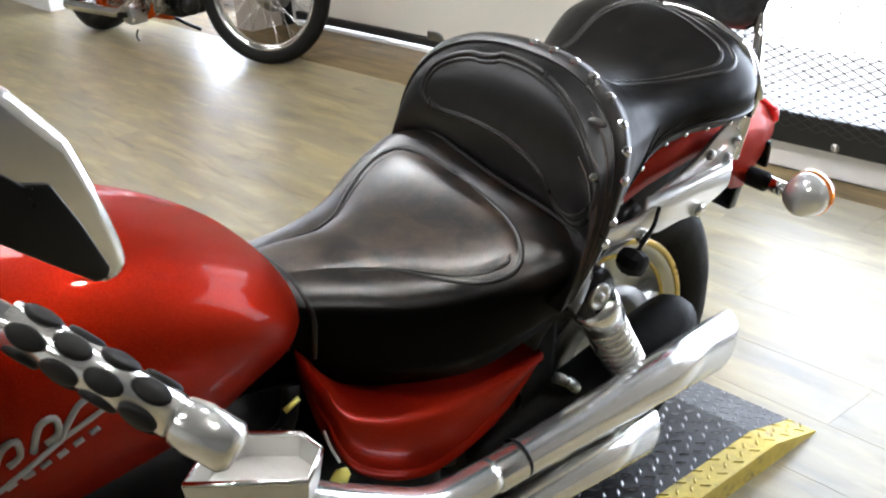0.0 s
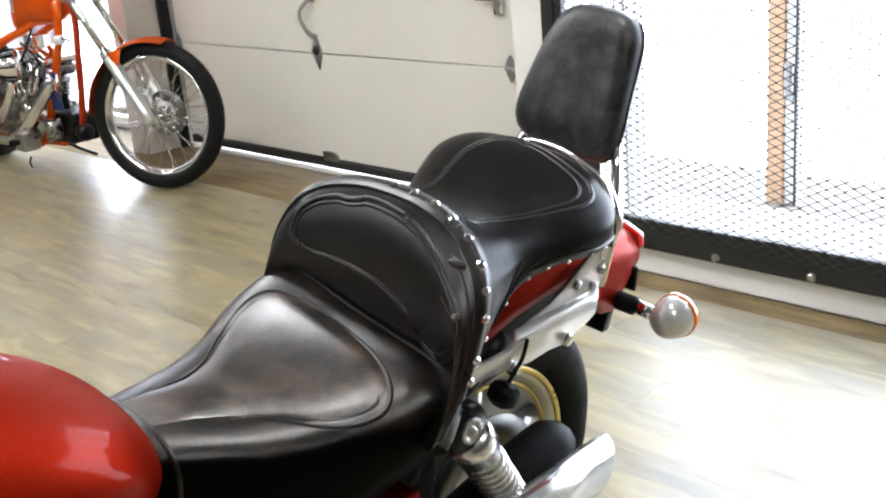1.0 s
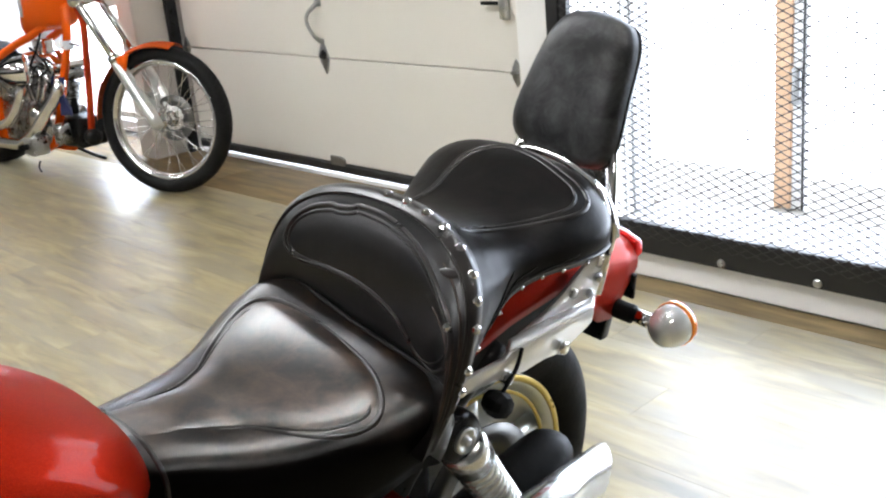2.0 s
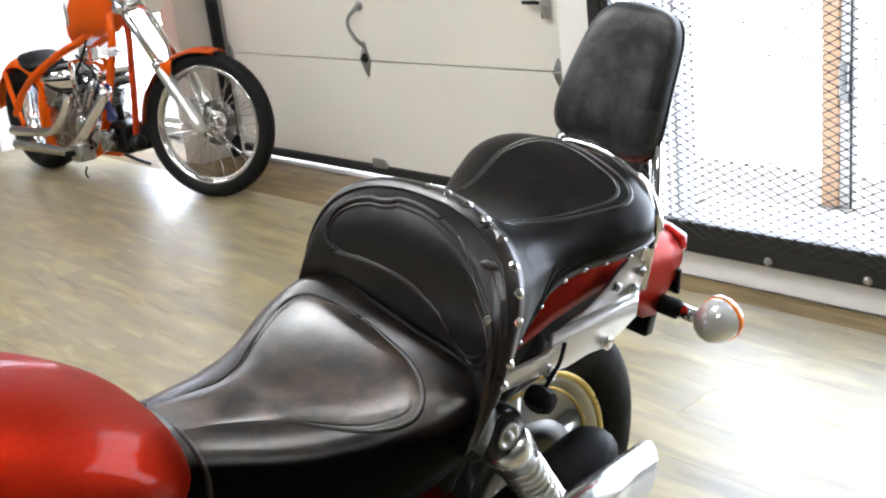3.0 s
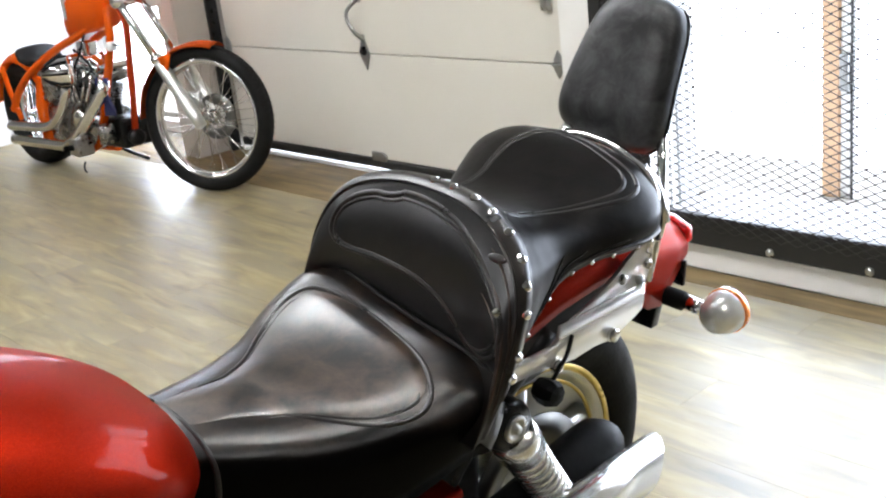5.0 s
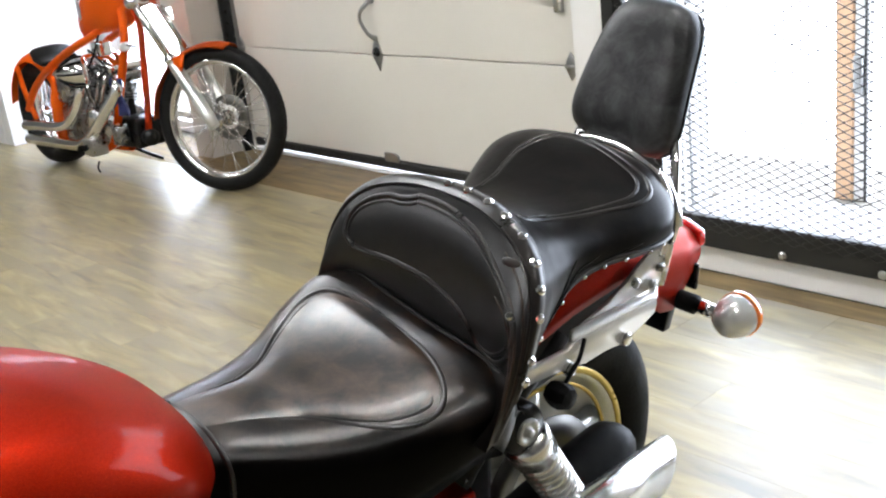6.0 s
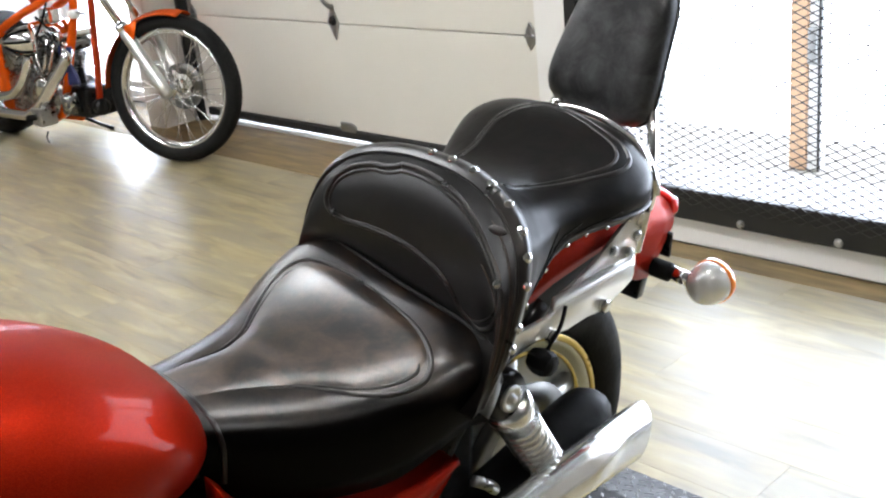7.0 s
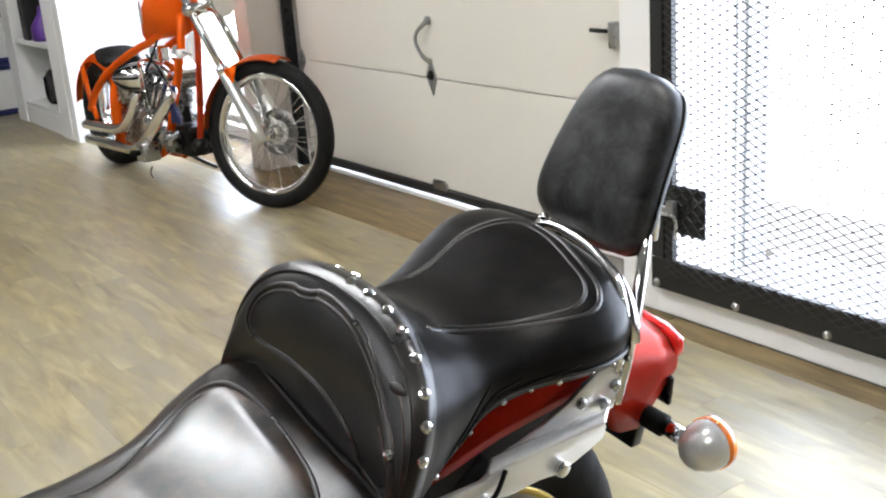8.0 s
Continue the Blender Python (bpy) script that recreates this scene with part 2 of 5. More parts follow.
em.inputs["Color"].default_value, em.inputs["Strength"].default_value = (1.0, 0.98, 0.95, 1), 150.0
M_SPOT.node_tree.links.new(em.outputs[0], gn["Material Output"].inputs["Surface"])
M_FILL = M_SPOT.copy()
M_FILL.name = "bright_spot_lens"
M_FILL.node_tree.nodes["Emission"].inputs["Strength"].default_value = 70.0
M_GLASS = material("window_glass", (1, 1, 1), 0.0, 0.0)
M_GLASS.node_tree.nodes["Principled BSDF"].inputs["Transmission Weight"].default_value = 1.0
M_GLASS.node_tree.nodes["Principled BSDF"].inputs["IOR"].default_value = 1.45


# ---- mesh tools ----
# the plan of the room was drawn a little too large: it is built at this scale, about the camera's foot
ROOM = Matrix.Translation((0.0266, -0.0006, 0.0)) @ Matrix.Scale(0.945, 4)


def bm_object(name, bm, mat, smooth=True):
    bmesh.ops.recalc_face_normals(bm, faces=bm.faces)
    me = bpy.data.meshes.new(name)
    bm.to_mesh(me)
    bm.free()
    for p in me.polygons:
        p.use_smooth = smooth
    me.materials.append(mat)
    return new(name, me)


def part(name, bm, mat, parent, label="", smooth=True):
    ob = bm_object(name, bm, mat, smooth)
    ob.parent = parent
    if parent.name == "motorcycle":
        ob.location.z = -0.0749
    if label:
        ob["label"] = label
    return ob


def thing(name, m, label, category, group="", kind=""):
    ob = new(name)
    ob.empty_display_size = 0.1
    ob.matrix_world = m if name == "motorcycle" else ROOM @ m
    return tagged(ob, label, category, group, kind)


def box(x0, x1, y0, y1, z0, z1, bevel=0.0, seg=2, bm=None):
    b = bmesh.new()
    bmesh.ops.create_cube(b, size=1)
    for v in b.verts:
        v.co = Vector(((x0 + x1) / 2 + v.co.x * (x1 - x0), (y0 + y1) / 2 + v.co.y * (y1 - y0), (z0 + z1) / 2 + v.co.z * (z1 - z0)))
    if bevel:
        bmesh.ops.bevel(b, geom=b.edges[:], offset=bevel, segments=seg, affect="EDGES", profile=0.5)
    return merge(bm, b)


def merge(bm, b):
    if bm is None:
        return b
    me = bpy.data.meshes.new("tmp")
    b.to_mesh(me)
    b.free()
    bm.from_mesh(me)
    bpy.data.meshes.remove(me)
    return bm


def catmull(pts, n):
    p = [Vector(q) for q in pts]
    out = []
    for i in range(len(p) - 1):
        a, b, c, d = p[max(i - 1, 0)], p[i], p[i + 1], p[min(i + 2, len(p) - 1)]
        for k in range(n):
            t = k / n
            out.append(0.5 * (2 * b + (c - a) * t + (2 * a - 5 * b + 4 * c - d) * t * t + (3 * b - a - 3 * c + d) * t ** 3))
    out.append(p[-1])
    return out


def tube(pts, r, seg=10, smooth=0, closed=False, bm=None, caps=True):
    """A round bar along pts; r is one radius or one for each point."""
    p = catmull(pts, smooth) if smooth else [Vector(q) for q in pts]
    rr = [r] * len(p) if isinstance(r, (int, float)) else [float(q) for q in np.interp(np.linspace(0, 1, len(p)), np.linspace(0, 1, len(r)), r)]
    b = bm if bm is not None else bmesh.new()
    rings, side = [], None
    for i, q in enumerate(p):
        if closed:
            d = p[(i + 1) % len(p)] - p[i - 1]
        else:
            d = p[min(i + 1, len(p) - 1)] - p[max(i - 1, 0)]
        d.normalize()
        if side is None:
            side = d.orthogonal().normalized()
        side = (side - d * side.dot(d)).normalized()
        up = d.cross(side)
        rings.append([b.verts.new(q + rr[i] * (math.cos(a) * side + math.sin(a) * up)) for a in (2 * math.pi * k / seg for k in range(seg))])
    for i in range(len(rings) - (0 if closed else 1)):
        A, B = rings[i], rings[(i + 1) % len(rings)]
        for k in range(seg):
            b.faces.new((A[k], A[(k + 1) % seg], B[(k + 1) % seg], B[k]))
    if not closed and caps:
        b.faces.new(rings[0])
        b.faces.new(rings[-1])
    return b


def lathe(profile, seg=32, origin=(0, 0, 0), axis="X", bm=None, closed=False):
    """Turns a profile of (along, radius) round an axis."""
    b = bm if bm is not None else bmesh.new()
    o = Vector(origin)
    rings = []
    for h, r in profile:
        ring = []
        for k in range(seg):
            a = 2 * math.pi * k / seg
            c, s_ = r * math.cos(a), r * math.sin(a)
            q = {"X": (h, c, s_), "Y": (c, h, s_), "Z": (c, s_, h)}[axis]
            ring.append(b.verts.new(o + Vector(q)))
        rings.append(ring)
    n = len(rings)
    for i in range(n if closed else n - 1):
        A, B = rings[i], rings[(i + 1) % n]
        for k in range(seg):
            b.faces.new((A[k], A[(k + 1) % seg], B[(k + 1) % seg], B[k]))
    if not closed:
        for ring in (rings[0], rings[-1]):
            b.faces.new(ring)
    bmesh.ops.remove_doubles(b, verts=b.verts, dist=1e-5)
    return b


def loft(rings, caps=True, closed_ring=True, bm=None):
    b = bm if bm is not None else bmesh.new()
    vs = [[b.verts.new(q) for q in ring] for ring in rings]
    n = len(vs[0])
    for A, B in zip(vs, vs[1:]):
        for k in range(n if closed_ring else n - 1):
            b.faces.new((A[k], A[(k + 1) % n], B[(k + 1) % n], B[k]))
    if caps and closed_ring:
        b.faces.new(vs[0])
        b.faces.new(vs[-1])
    return b


def slab(outline, depth, axis=0, at=0.0, bevel=0.0, bm=None):
    """A plate cut to an outline (two coordinates) and given a depth along axis."""
    b = bmesh.new()
    def put(u, v, w):
        q = [u, v]
        q.insert(axis, w)
        return b.verts.new(q)
    lo = [put(u, v, at) for u, v in outline]
    hi = [put(u, v, at + depth) for u, v in outline]
    b.faces.new(lo)
    b.faces.new(hi)
    n = len(lo)
    for k in range(n):
        b.faces.new((lo[k], lo[(k + 1) % n], hi[(k + 1) % n], hi[k]))
    if bevel:
        bmesh.ops.recalc_face_normals(b, faces=b.faces)
        bmesh.ops.bevel(b, geom=b.edges[:], offset=bevel, segments=2, affect="EDGES", profile=0.5)
    return merge(bm, b)


def moved(bm, m):
    bmesh.ops.transform(bm, matrix=m, verts=bm.verts)
    return bm


def setting(name, bm, mat, label, category, smooth=False):
    ob = tagged(bm_object(name, bm, mat, smooth), label, category, kind="structure")
    ob.matrix_world = ROOM
    return ob


# ---- the showroom ----
setting("floor", box(-10.2, 4.0, -5.0, 3.45, -0.12, -0.006), M_SCREED, "grey screed under the vinyl planks", "floor")
setting("ceiling", box(-10.2, 4.0, -5.0, 3.45, 2.90, 3.02), M_CEIL, "plain dark painted ceiling", "ceiling")
setting("wall_south", box(-10.2, 4.0, -5.2, -5.0, -0.12, 3.02), M_GREYWALL, "plain grey painted wall", "wall")
setting("wall_east", box(4.0, 4.2, -5.2, 3.45, -0.12, 3.02), M_DIMWALL, "plain dark grey painted wall", "wall")
setting("wall_west", box(-10.4, -10.2, -5.2, 3.45, -0.12, 3.02), M_GREYWALL, "plain grey painted wall", "wall")
b = box(-10.2, -6.62, 3.25, 3.45, -0.006, 2.90)
box(-6.62, -5.12, 3.25, 3.45, 2.20, 2.90, bm=b)
box(-5.12, -4.93, 3.25, 3.45, -0.006, 2.90, bm=b)
box(-4.93, -2.38, 3.25, 3.45, 2.20, 2.90, bm=b)
box(-2.38, -1.936, 3.25, 3.41, -0.006, 2.90, bm=b)
box(-1.936, 0.6, 3.10, 3.30, 2.32, 2.90, bm=b)
box(0.6, 4.0, 2.90, 3.30, -0.006, 2.90, bm=b)
setting("wall_north", b, M_WALL, "white painted wall with door and window openings", "wall")
setting("door_jamb", box(-5.15, -4.985, 2.93, 3.25, 0.0, 2.60, 0.006), M_JAMB, "beige painted jamb of the overhead door", "jamb")
setting("wall_pier", box(-2.115, -1.946, 2.872, 3.249, 0.0, 2.90, 0.004), M_WALL, "narrow white pier between door and mesh window", "pier")
setting("curb", box(-1.955, 0.6, 2.872, 3.12, 0.0, 0.096, 0.006), M_CURB, "low white painted curb under the mesh window", "curb")
setting("threshold", box(-4.93, -2.38, 3.192, 3.30, -0.006, 0.014, 0.003), M_CURB, "pale threshold strip under the overhead door", "threshold")

# overhead door: four insulated panels with a rubber seal, handle, hinges and tracks
door = thing("garage_door", pose(0, 3.2, 0), "closed cream sectional overhead door with a steel lift handle", "door")
zs_ = [0.075, 0.600, 1.130, 1.660, 2.19]
for z0, z1 in zip(zs_, zs_[1:]):
    pb = box(-4.92, -2.39, 0.0, 0.045, z0 + 0.0025, z1 - 0.0025, 0.003)
    part("panel", pb, M_DOOR, door, smooth=False)
# added sheet that keeps outside light out of the panel joints
part("panel_core", box(-4.92, -2.39, 0.0455, 0.060, 0.075, 2.19), M_SEAL, door, "added dark backing that stops light through the panel joints", smooth=False)
part("bottom_seal", box(-4.92, -2.39, -0.012, 0.04, 0.029, 0.0745, 0.008), M_SEAL, door, "black rubber bottom seal")
part("bottom_bracket", slab([(-3.71, 0.066), (-3.60, 0.066), (-3.60, 0.098), (-3.63, 0.112), (-3.71, 0.112)], -0.012, 1, -0.001, 0.002), M_GREYMETAL, door, "zinc bracket")
part("handle_plate", slab([(-3.662, 0.520), (-3.630, 0.600), (-3.655, 0.665), (-3.668, 0.690), (-3.684, 0.662), (-3.712, 0.605)], -0.006, 1, -0.001, 0.0015), M_GREYMETAL, door, "pointed zinc handle plate")
part("lift_handle", tube([(-3.665, -0.012, 0.865), (-3.668, -0.03, 0.850), (-3.700, -0.05, 0.815), (-3.705, -0.055, 0.770), (-3.672, -0.05, 0.715), (-3.665, -0.02, 0.685), (-3.665, -0.006, 0.680)], [0.013, 0.011, 0.009, 0.009, 0.009, 0.012, 0.014], 10, 5), M_GREYMETAL, door, "bent steel lift handle")
part("handle_foot", box(-3.685, -3.645, -0.014, 0.0, 0.845, 0.885, 0.008), M_GREYMETAL, door)
part("handle_bolt", lathe([(-0.016, 0.001), (-0.016, 0.020), (-0.006, 0.024), (0.0, 0.024)], 16, (-3.668, 0, 0.615), "Y"), M_BLACK, door, "black round bolt head")
for x0, z0 in ((-4.90, 0.600), (-2.415, 0.600), (-4.90, 1.13), (-2.415, 1.13)):
    hg = slab([(x0 - 0.008, z0 - 0.058), (x0 + 0.022, z0 - 0.02), (x0 + 0.022, z0 + 0.02), (x0 - 0.008, z0 + 0.058), (x0 - 0.03, z0 + 0.02), (x0 - 0.03, z0 - 0.02)], -0.008, 1, -0.001, 0.002)
    tube([(x0 - 0.03, -0.012, z0), (x0 + 0.03, -0.012, z0)], 0.008, 8, bm=hg)
    part("hinge", hg, M_GREYMETAL, door, "grey steel hinge")
for x0 in (-4.955,):
    tr = box(x0 - 0.016, x0 + 0.016, -0.075, -0.012, 0.0, 2.35, 0.003)
    part("track", tr, M_BLACK, door, "dark steel door track")
part("slide_latch", box(-2.57, -2.475, -0.036, -0.026, 0.872, 0.888, 0.004), M_BLACK, door, "dark slide bolt")
part("latch_plate", box(-2.475, -2.440, -0.030, -0.001, 0.815, 0.915, 0.005), M_STEEL, door, "zinc latch plate")

# glazed door behind the chopper, with the bright yard beyond
gd = tagged(new("door_1"), "white framed glazed door to the bright yard", "door", kind="structure")
gd.matrix_world = ROOM @ pose(0, 3.3, 0)
fr = box(-6.62, -6.55, -0.03, 0.03, 0.0, 2.20, 0.004)
box(-5.19, -5.12, -0.03, 0.03, 0.0, 2.20, 0.004, bm=fr)
box(-6.55, -5.19, -0.03, 0.03, 2.13, 2.20, 0.004, bm=fr)
box(-6.55, -5.19, -0.03, 0.03, 0.0, 0.07, 0.004, bm=fr)
part("door_frame", fr, M_SHELF, gd, smooth=False)
part("weatherstrip", box(-5.205, -5.192, -0.040, -0.031, 0.90, 2.10, 0.002), M_DARKRED, gd, "dark red weatherstrip", smooth=False)
pane = part("pane", box(-6.55, -5.19, -0.003, 0.003, 0.07, 2.13), M_GLASS, gd, smooth=False)
pane.visible_shadow = False

# mesh window: black steel frame, screws, expanded wire
win = thing("window_1", pose(0, 2.86, 0), "large opening closed by black diamond wire in a black steel frame", "window", kind="structure")
part("bottom_bar", box(-1.955, 0.6, -0.016, 0.010, 0.098, 0.205, 0.003), M_FRAME, win, smooth=False)
part("left_post", box(-1.955, -1.863, -0.015, 0.010, 0.206, 2.32, 0.003), M_FRAME, win, smooth=False)
part("right_post", box(0.51, 0.6, -0.015, 0.010, 0.206, 2.32, 0.003), M_FRAME, win, smooth=False)
part("top_bar", box(-1.862, 0.509, -0.015, 0.010, 2.23, 2.32, 0.003), M_FRAME, win, smooth=False)
part("post_strip", box(-1.900, -1.893, -0.019, -0.0155, 0.206, 2.23), M_DARK, win, smooth=False)
for k in range(8):
    xs = -1.932 + 0.330 * k
    sc = lathe([(-0.024, 0.002), (-0.024, 0.007), (-0.021, 0.013), (-0.0165, 0.015), (-0.0160, 0.015)], 14, (xs, 0, 0.116), "Y")
    part("screw", sc, M_STEEL, win)
hx, hz = 0.0275, 0.0138
wv, wf = [], []
nx, nz = int(2.43 / hx), int(2.09 / hz)
for j in range(nz):
    z0 = 0.152 + j * hz
    start = len(wv)
    for i in range(nx + 1):
        up = (i + j) % 2
        x, z = -1.89 + i * hx, z0 + (hz * 0.90 if up else hz * 0.10)
        y = -0.0200 + (0.0014 if up else -0.0014)
        for dy, dz in ((-0.0011, -0.0017), (0.0011, -0.0017), (0.0011, 0.0017), (-0.0011, 0.0017)):
            wv.append((x, y + dy, z + dz))
    for i in range(nx):
        a = start + 4 * i
        for k in range(4):
            wf.append((a + k, a + (k + 1) % 4, a + 4 + (k + 1) % 4, a + 4 + k))
for i in range(nx + 1):
    for j in range(nz - 1):
        if (i + j) % 2:
            x, z = -1.89 + i * hx, 0.152 + (j + 1) * hz
            a = len(wv)
            for dx, dz in ((-0.0042, -0.0015), (0.0042, -0.0015), (0.0042, 0.0015), (-0.0042, 0.0015)):
                wv.append((x + dx, -0.0220, z + dz))
            for dx, dz in ((-0.0042, -0.0015), (0.0042, -0.0015), (0.0042, 0.0015), (-0.0042, 0.0015)):
                wv.append((x + dx, -0.0180, z + dz))
            wf += [(a, a + 1, a + 2, a + 3), (a + 7, a + 6, a + 5, a + 4)] + [(a + k, a + (k + 1) % 4, a + 4 + (k + 1) % 4, a + 4 + k) for k in range(4)]
wm = bpy.data.meshes.new("wire_mesh")
wm.from_pydata(wv, [], wf)
wm.materials.append(M_MESH)
wire = new("wire_mesh", wm)
wire.parent = win
tagged(wire, "black diamond-shaped expanded wire", kind="stuff")
lock = thing("gate_latch", pose(-1.79, 2.834, 0.39), "zinc slide latch on a black mesh plate", "latch")
lp = bmesh.new()
for j in range(7):
    tube([(-0.066 + 0.022 * i, 0.0, -0.074 + 0.0235 * j + (0.010 if (i + j) % 2 else -0.010)) for i in range(7)], 0.0052, 5, bm=lp)
part("mesh_plate", lp, M_FRAME, lock)
part("backing", box(-0.070, 0.070, 0.003, 0.008, -0.080, 0.078), M_FRAME, lock, smooth=False)
part("latch_body", box(-0.105, -0.030, -0.028, -0.010, -0.022, 0.010, 0.004), M_GREYMETAL, lock, "worn zinc latch body")
part("latch_tab", box(-0.062, -0.030, -0.034, -0.012, -0.004, 0.034, 0.004), M_GREYMETAL, lock)
part("latch_rod", tube([(-0.10, -0.03, -0.012), (-0.04, -0.034, -0.012), (-0.018, -0.036, -0.020), (-0.014, -0.036, -0.085)], 0.0055, 8, 4), M_STEEL, lock, "bent steel rod")

# outside
setting("ground", box(-60, 60, 3.57, 60, -0.25, 0.02), M_SCREED, "bright grey concrete yard outside", "ground")
setting("trim", box(-1.935, -1.922, 3.285, 3.40, 0.061, 2.30, 0.002), M_GREYWALL, "grey trim strip at the outer edge of the reveal", "trim")
setting("sill", box(-1.93, 0.6, 3.13, 3.56, -0.05, 0.06, 0.004), M_SILL, "white painted sill behind the mesh window", "sill")
op = thing("timber_post", pose(-1.545, 3.75, 0.02), "orange stained timber post standing outside the mesh", "post")
part("shaft", box(-0.035, 0.035, -0.03, 0.03, 0.0, 2.6, 0.004), M_WOOD, op, smooth=False)
part("cable", tube([(0.085, -0.024, 0.0), (0.082, -0.024, 0.8), (0.088, -0.024, 2.6)], 0.005, 8, 4), M_FRAME, op, "dark conduit beside the timber")
part("lock_box", box(0.040, 0.076, -0.040, -0.021, 0.42, 0.56, 0.004), M_GREYMETAL, op, "small grey lock box")
part("batten", box(0.036, 0.094, -0.020, 0.02, 0.0, 2.6, 0.004), M_WALL, op, "pale batten beside the timber", smooth=False)
setting("backdrop", box(-30, 30, 4.15, 4.25, -0.2, 6), M_GLOW, "overcast white daylight", "backdrop")

# ceiling lamps
def ceiling_lamp():
    ob = thing("ceiling_light", pose(0, 0, 2.88), "white ceiling light with a lit diffuser", "lamp", "ceiling lights")
    part("housing", box(-0.62, 0.62, -0.17, 0.17, -0.040, 0.02, 0.01), M_SHELF, ob, smooth=False)
    part("diffuser", box(-0.59, 0.59, -0.14, 0.14, -0.052, -0.041, 0.004), M_LAMP, ob, "lit white diffuser", smooth=False)
    return ob


lamp0 = ceiling_lamp()
lamp0.matrix_world = ROOM @ pose(-2.3, 1.15, 2.88)
for x, y in ((-3.5, 1.0), (-6.0, -0.2), (-0.9, -2.4), (-3.6, -2.2)):
    copy_thing(lamp0, Matrix.Translation(ROOM @ Vector((x, y, 2.88))))

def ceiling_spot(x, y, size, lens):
    ob = thing("spotlight", pose(x, y, 2.88), "round white ceiling spotlight, out of view, lit", "lamp", "ceiling spotlights")
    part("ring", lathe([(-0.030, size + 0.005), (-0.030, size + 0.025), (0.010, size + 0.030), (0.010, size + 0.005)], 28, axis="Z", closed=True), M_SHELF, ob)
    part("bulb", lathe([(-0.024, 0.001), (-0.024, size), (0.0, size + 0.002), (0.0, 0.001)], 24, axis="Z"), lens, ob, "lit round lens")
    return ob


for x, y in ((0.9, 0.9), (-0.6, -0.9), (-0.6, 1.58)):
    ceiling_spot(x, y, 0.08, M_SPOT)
# added unseen lamp that brightens the overhead door and the chopper
ceiling_spot(-5.9, 1.75, 0.13, M_FILL)

# bookcase and what stands in it
bc = thing("bookcase", pose(-8.27, 2.47, 0), "white open bookcase with a few stored items", "bookcase")
part("side_panel", box(1.33, 1.45, 0.0, 0.74, 0.0, 2.2, 0.003), M_SHELF, bc, smooth=False)
part("side_panel", box(0.0, 0.22, 0.0, 0.74, 0.0, 2.2, 0.003), M_SHELF, bc, smooth=False)
part("stile", box(1.10, 1.329, -0.004, 0.03, 0.0, 2.2, 0.003), M_SHELF, bc, smooth=False)
part("back_panel", box(0.221, 1.329, 0.715, 0.74, 0.0, 2.2), M_SHELF, bc, smooth=False)
part("plinth", box(0.221, 1.099, 0.01, 0.03, 0.0, 0.13, 0.002), M_SHELF, bc, smooth=False)
for z in (0.13, 0.60, 1.06, 1.52):
    part("shelf", box(0.221, 1.099, 0.012, 0.70, z, z + 0.03, 0.002), M_SHELF, bc, smooth=False)
bag = thing("tool_bag", pose(-7.48, 2.70, 0.161), "slumped black tool bag on the bookcase shelf", "bag")
part("body", slab([(-0.26, 0), (0.27, 0), (0.25, 0.20), (0.12, 0.27), (-0.16, 0.26), (-0.28, 0.20)], 0.28, 1, -0.14, 0.03), M_FRAME, bag)
part("strap", tube([(-0.2, -0.15, 0.2), (-0.1, -0.17, 0.05), (0.1, -0.17, 0.06), (0.2, -0.15, 0.2)], 0.012, 6, 5), M_RUBBER, bag)
bd = thing("binder", pose(-7.76, 2.62, 0.631), "black ring binder standing on the shelf", "binder")
part("cover", box(-0.06, 0.06, -0.13, 0.13, 0, 0.30, 0.006), M_FRAME, bd, smooth=False)
bt = thing("bottle", pose(-7.58, 2.60, 0.631), "dark purple plastic bottle on the shelf", "bottle")
part("body", lathe([(0, 0.001), (0, 0.10), (0.015, 0.11), (0.10, 0.105), (0.19, 0.045), (0.24, 0.04), (0.24, 0.001)], 20, axis="Z"), M_PURPLE, bt)
bx = thing("carton", pose(-7.36, 2.70, 0.631), "plain white carton on the shelf", "box")
part("body", box(-0.13, 0.13, -0.12, 0.12, 0, 0.28, 0.004), M_SHELF, bx, smooth=False)


def storage_bin(z, col):
    ob = thing("storage_bin", pose(-8.95, 2.5, z), "white plastic bin with a blue lid rim", "bin", "storage bins")
    part("tub", slab([(-0.42, 0), (0.42, 0), (0.46, 0.36), (-0.46, 0.36)], 0.5, 1, -0.25, 0.02), M_SHELF, ob)
    part("lid", box(-0.48, 0.48, -0.28, 0.28, 0.361, 0.40, 0.012), M_BLUE, ob, "dark blue lid")
    part("foot", box(-0.43, 0.43, -0.262, 0.26, -0.001, 0.05, 0.01), M_BLUE, ob)
    return ob


storage_bin(0.002, 0)
storage_bin(0.405, 0)

# ---- the red motorcycle, leaning on its side stand ----
bike = thing("motorcycle", pose(-0.7236, 0.87, 0, 0, 8, 0), "red metallic cruiser motorcycle with black leather touring seat and chrome trim", "motorcycle")

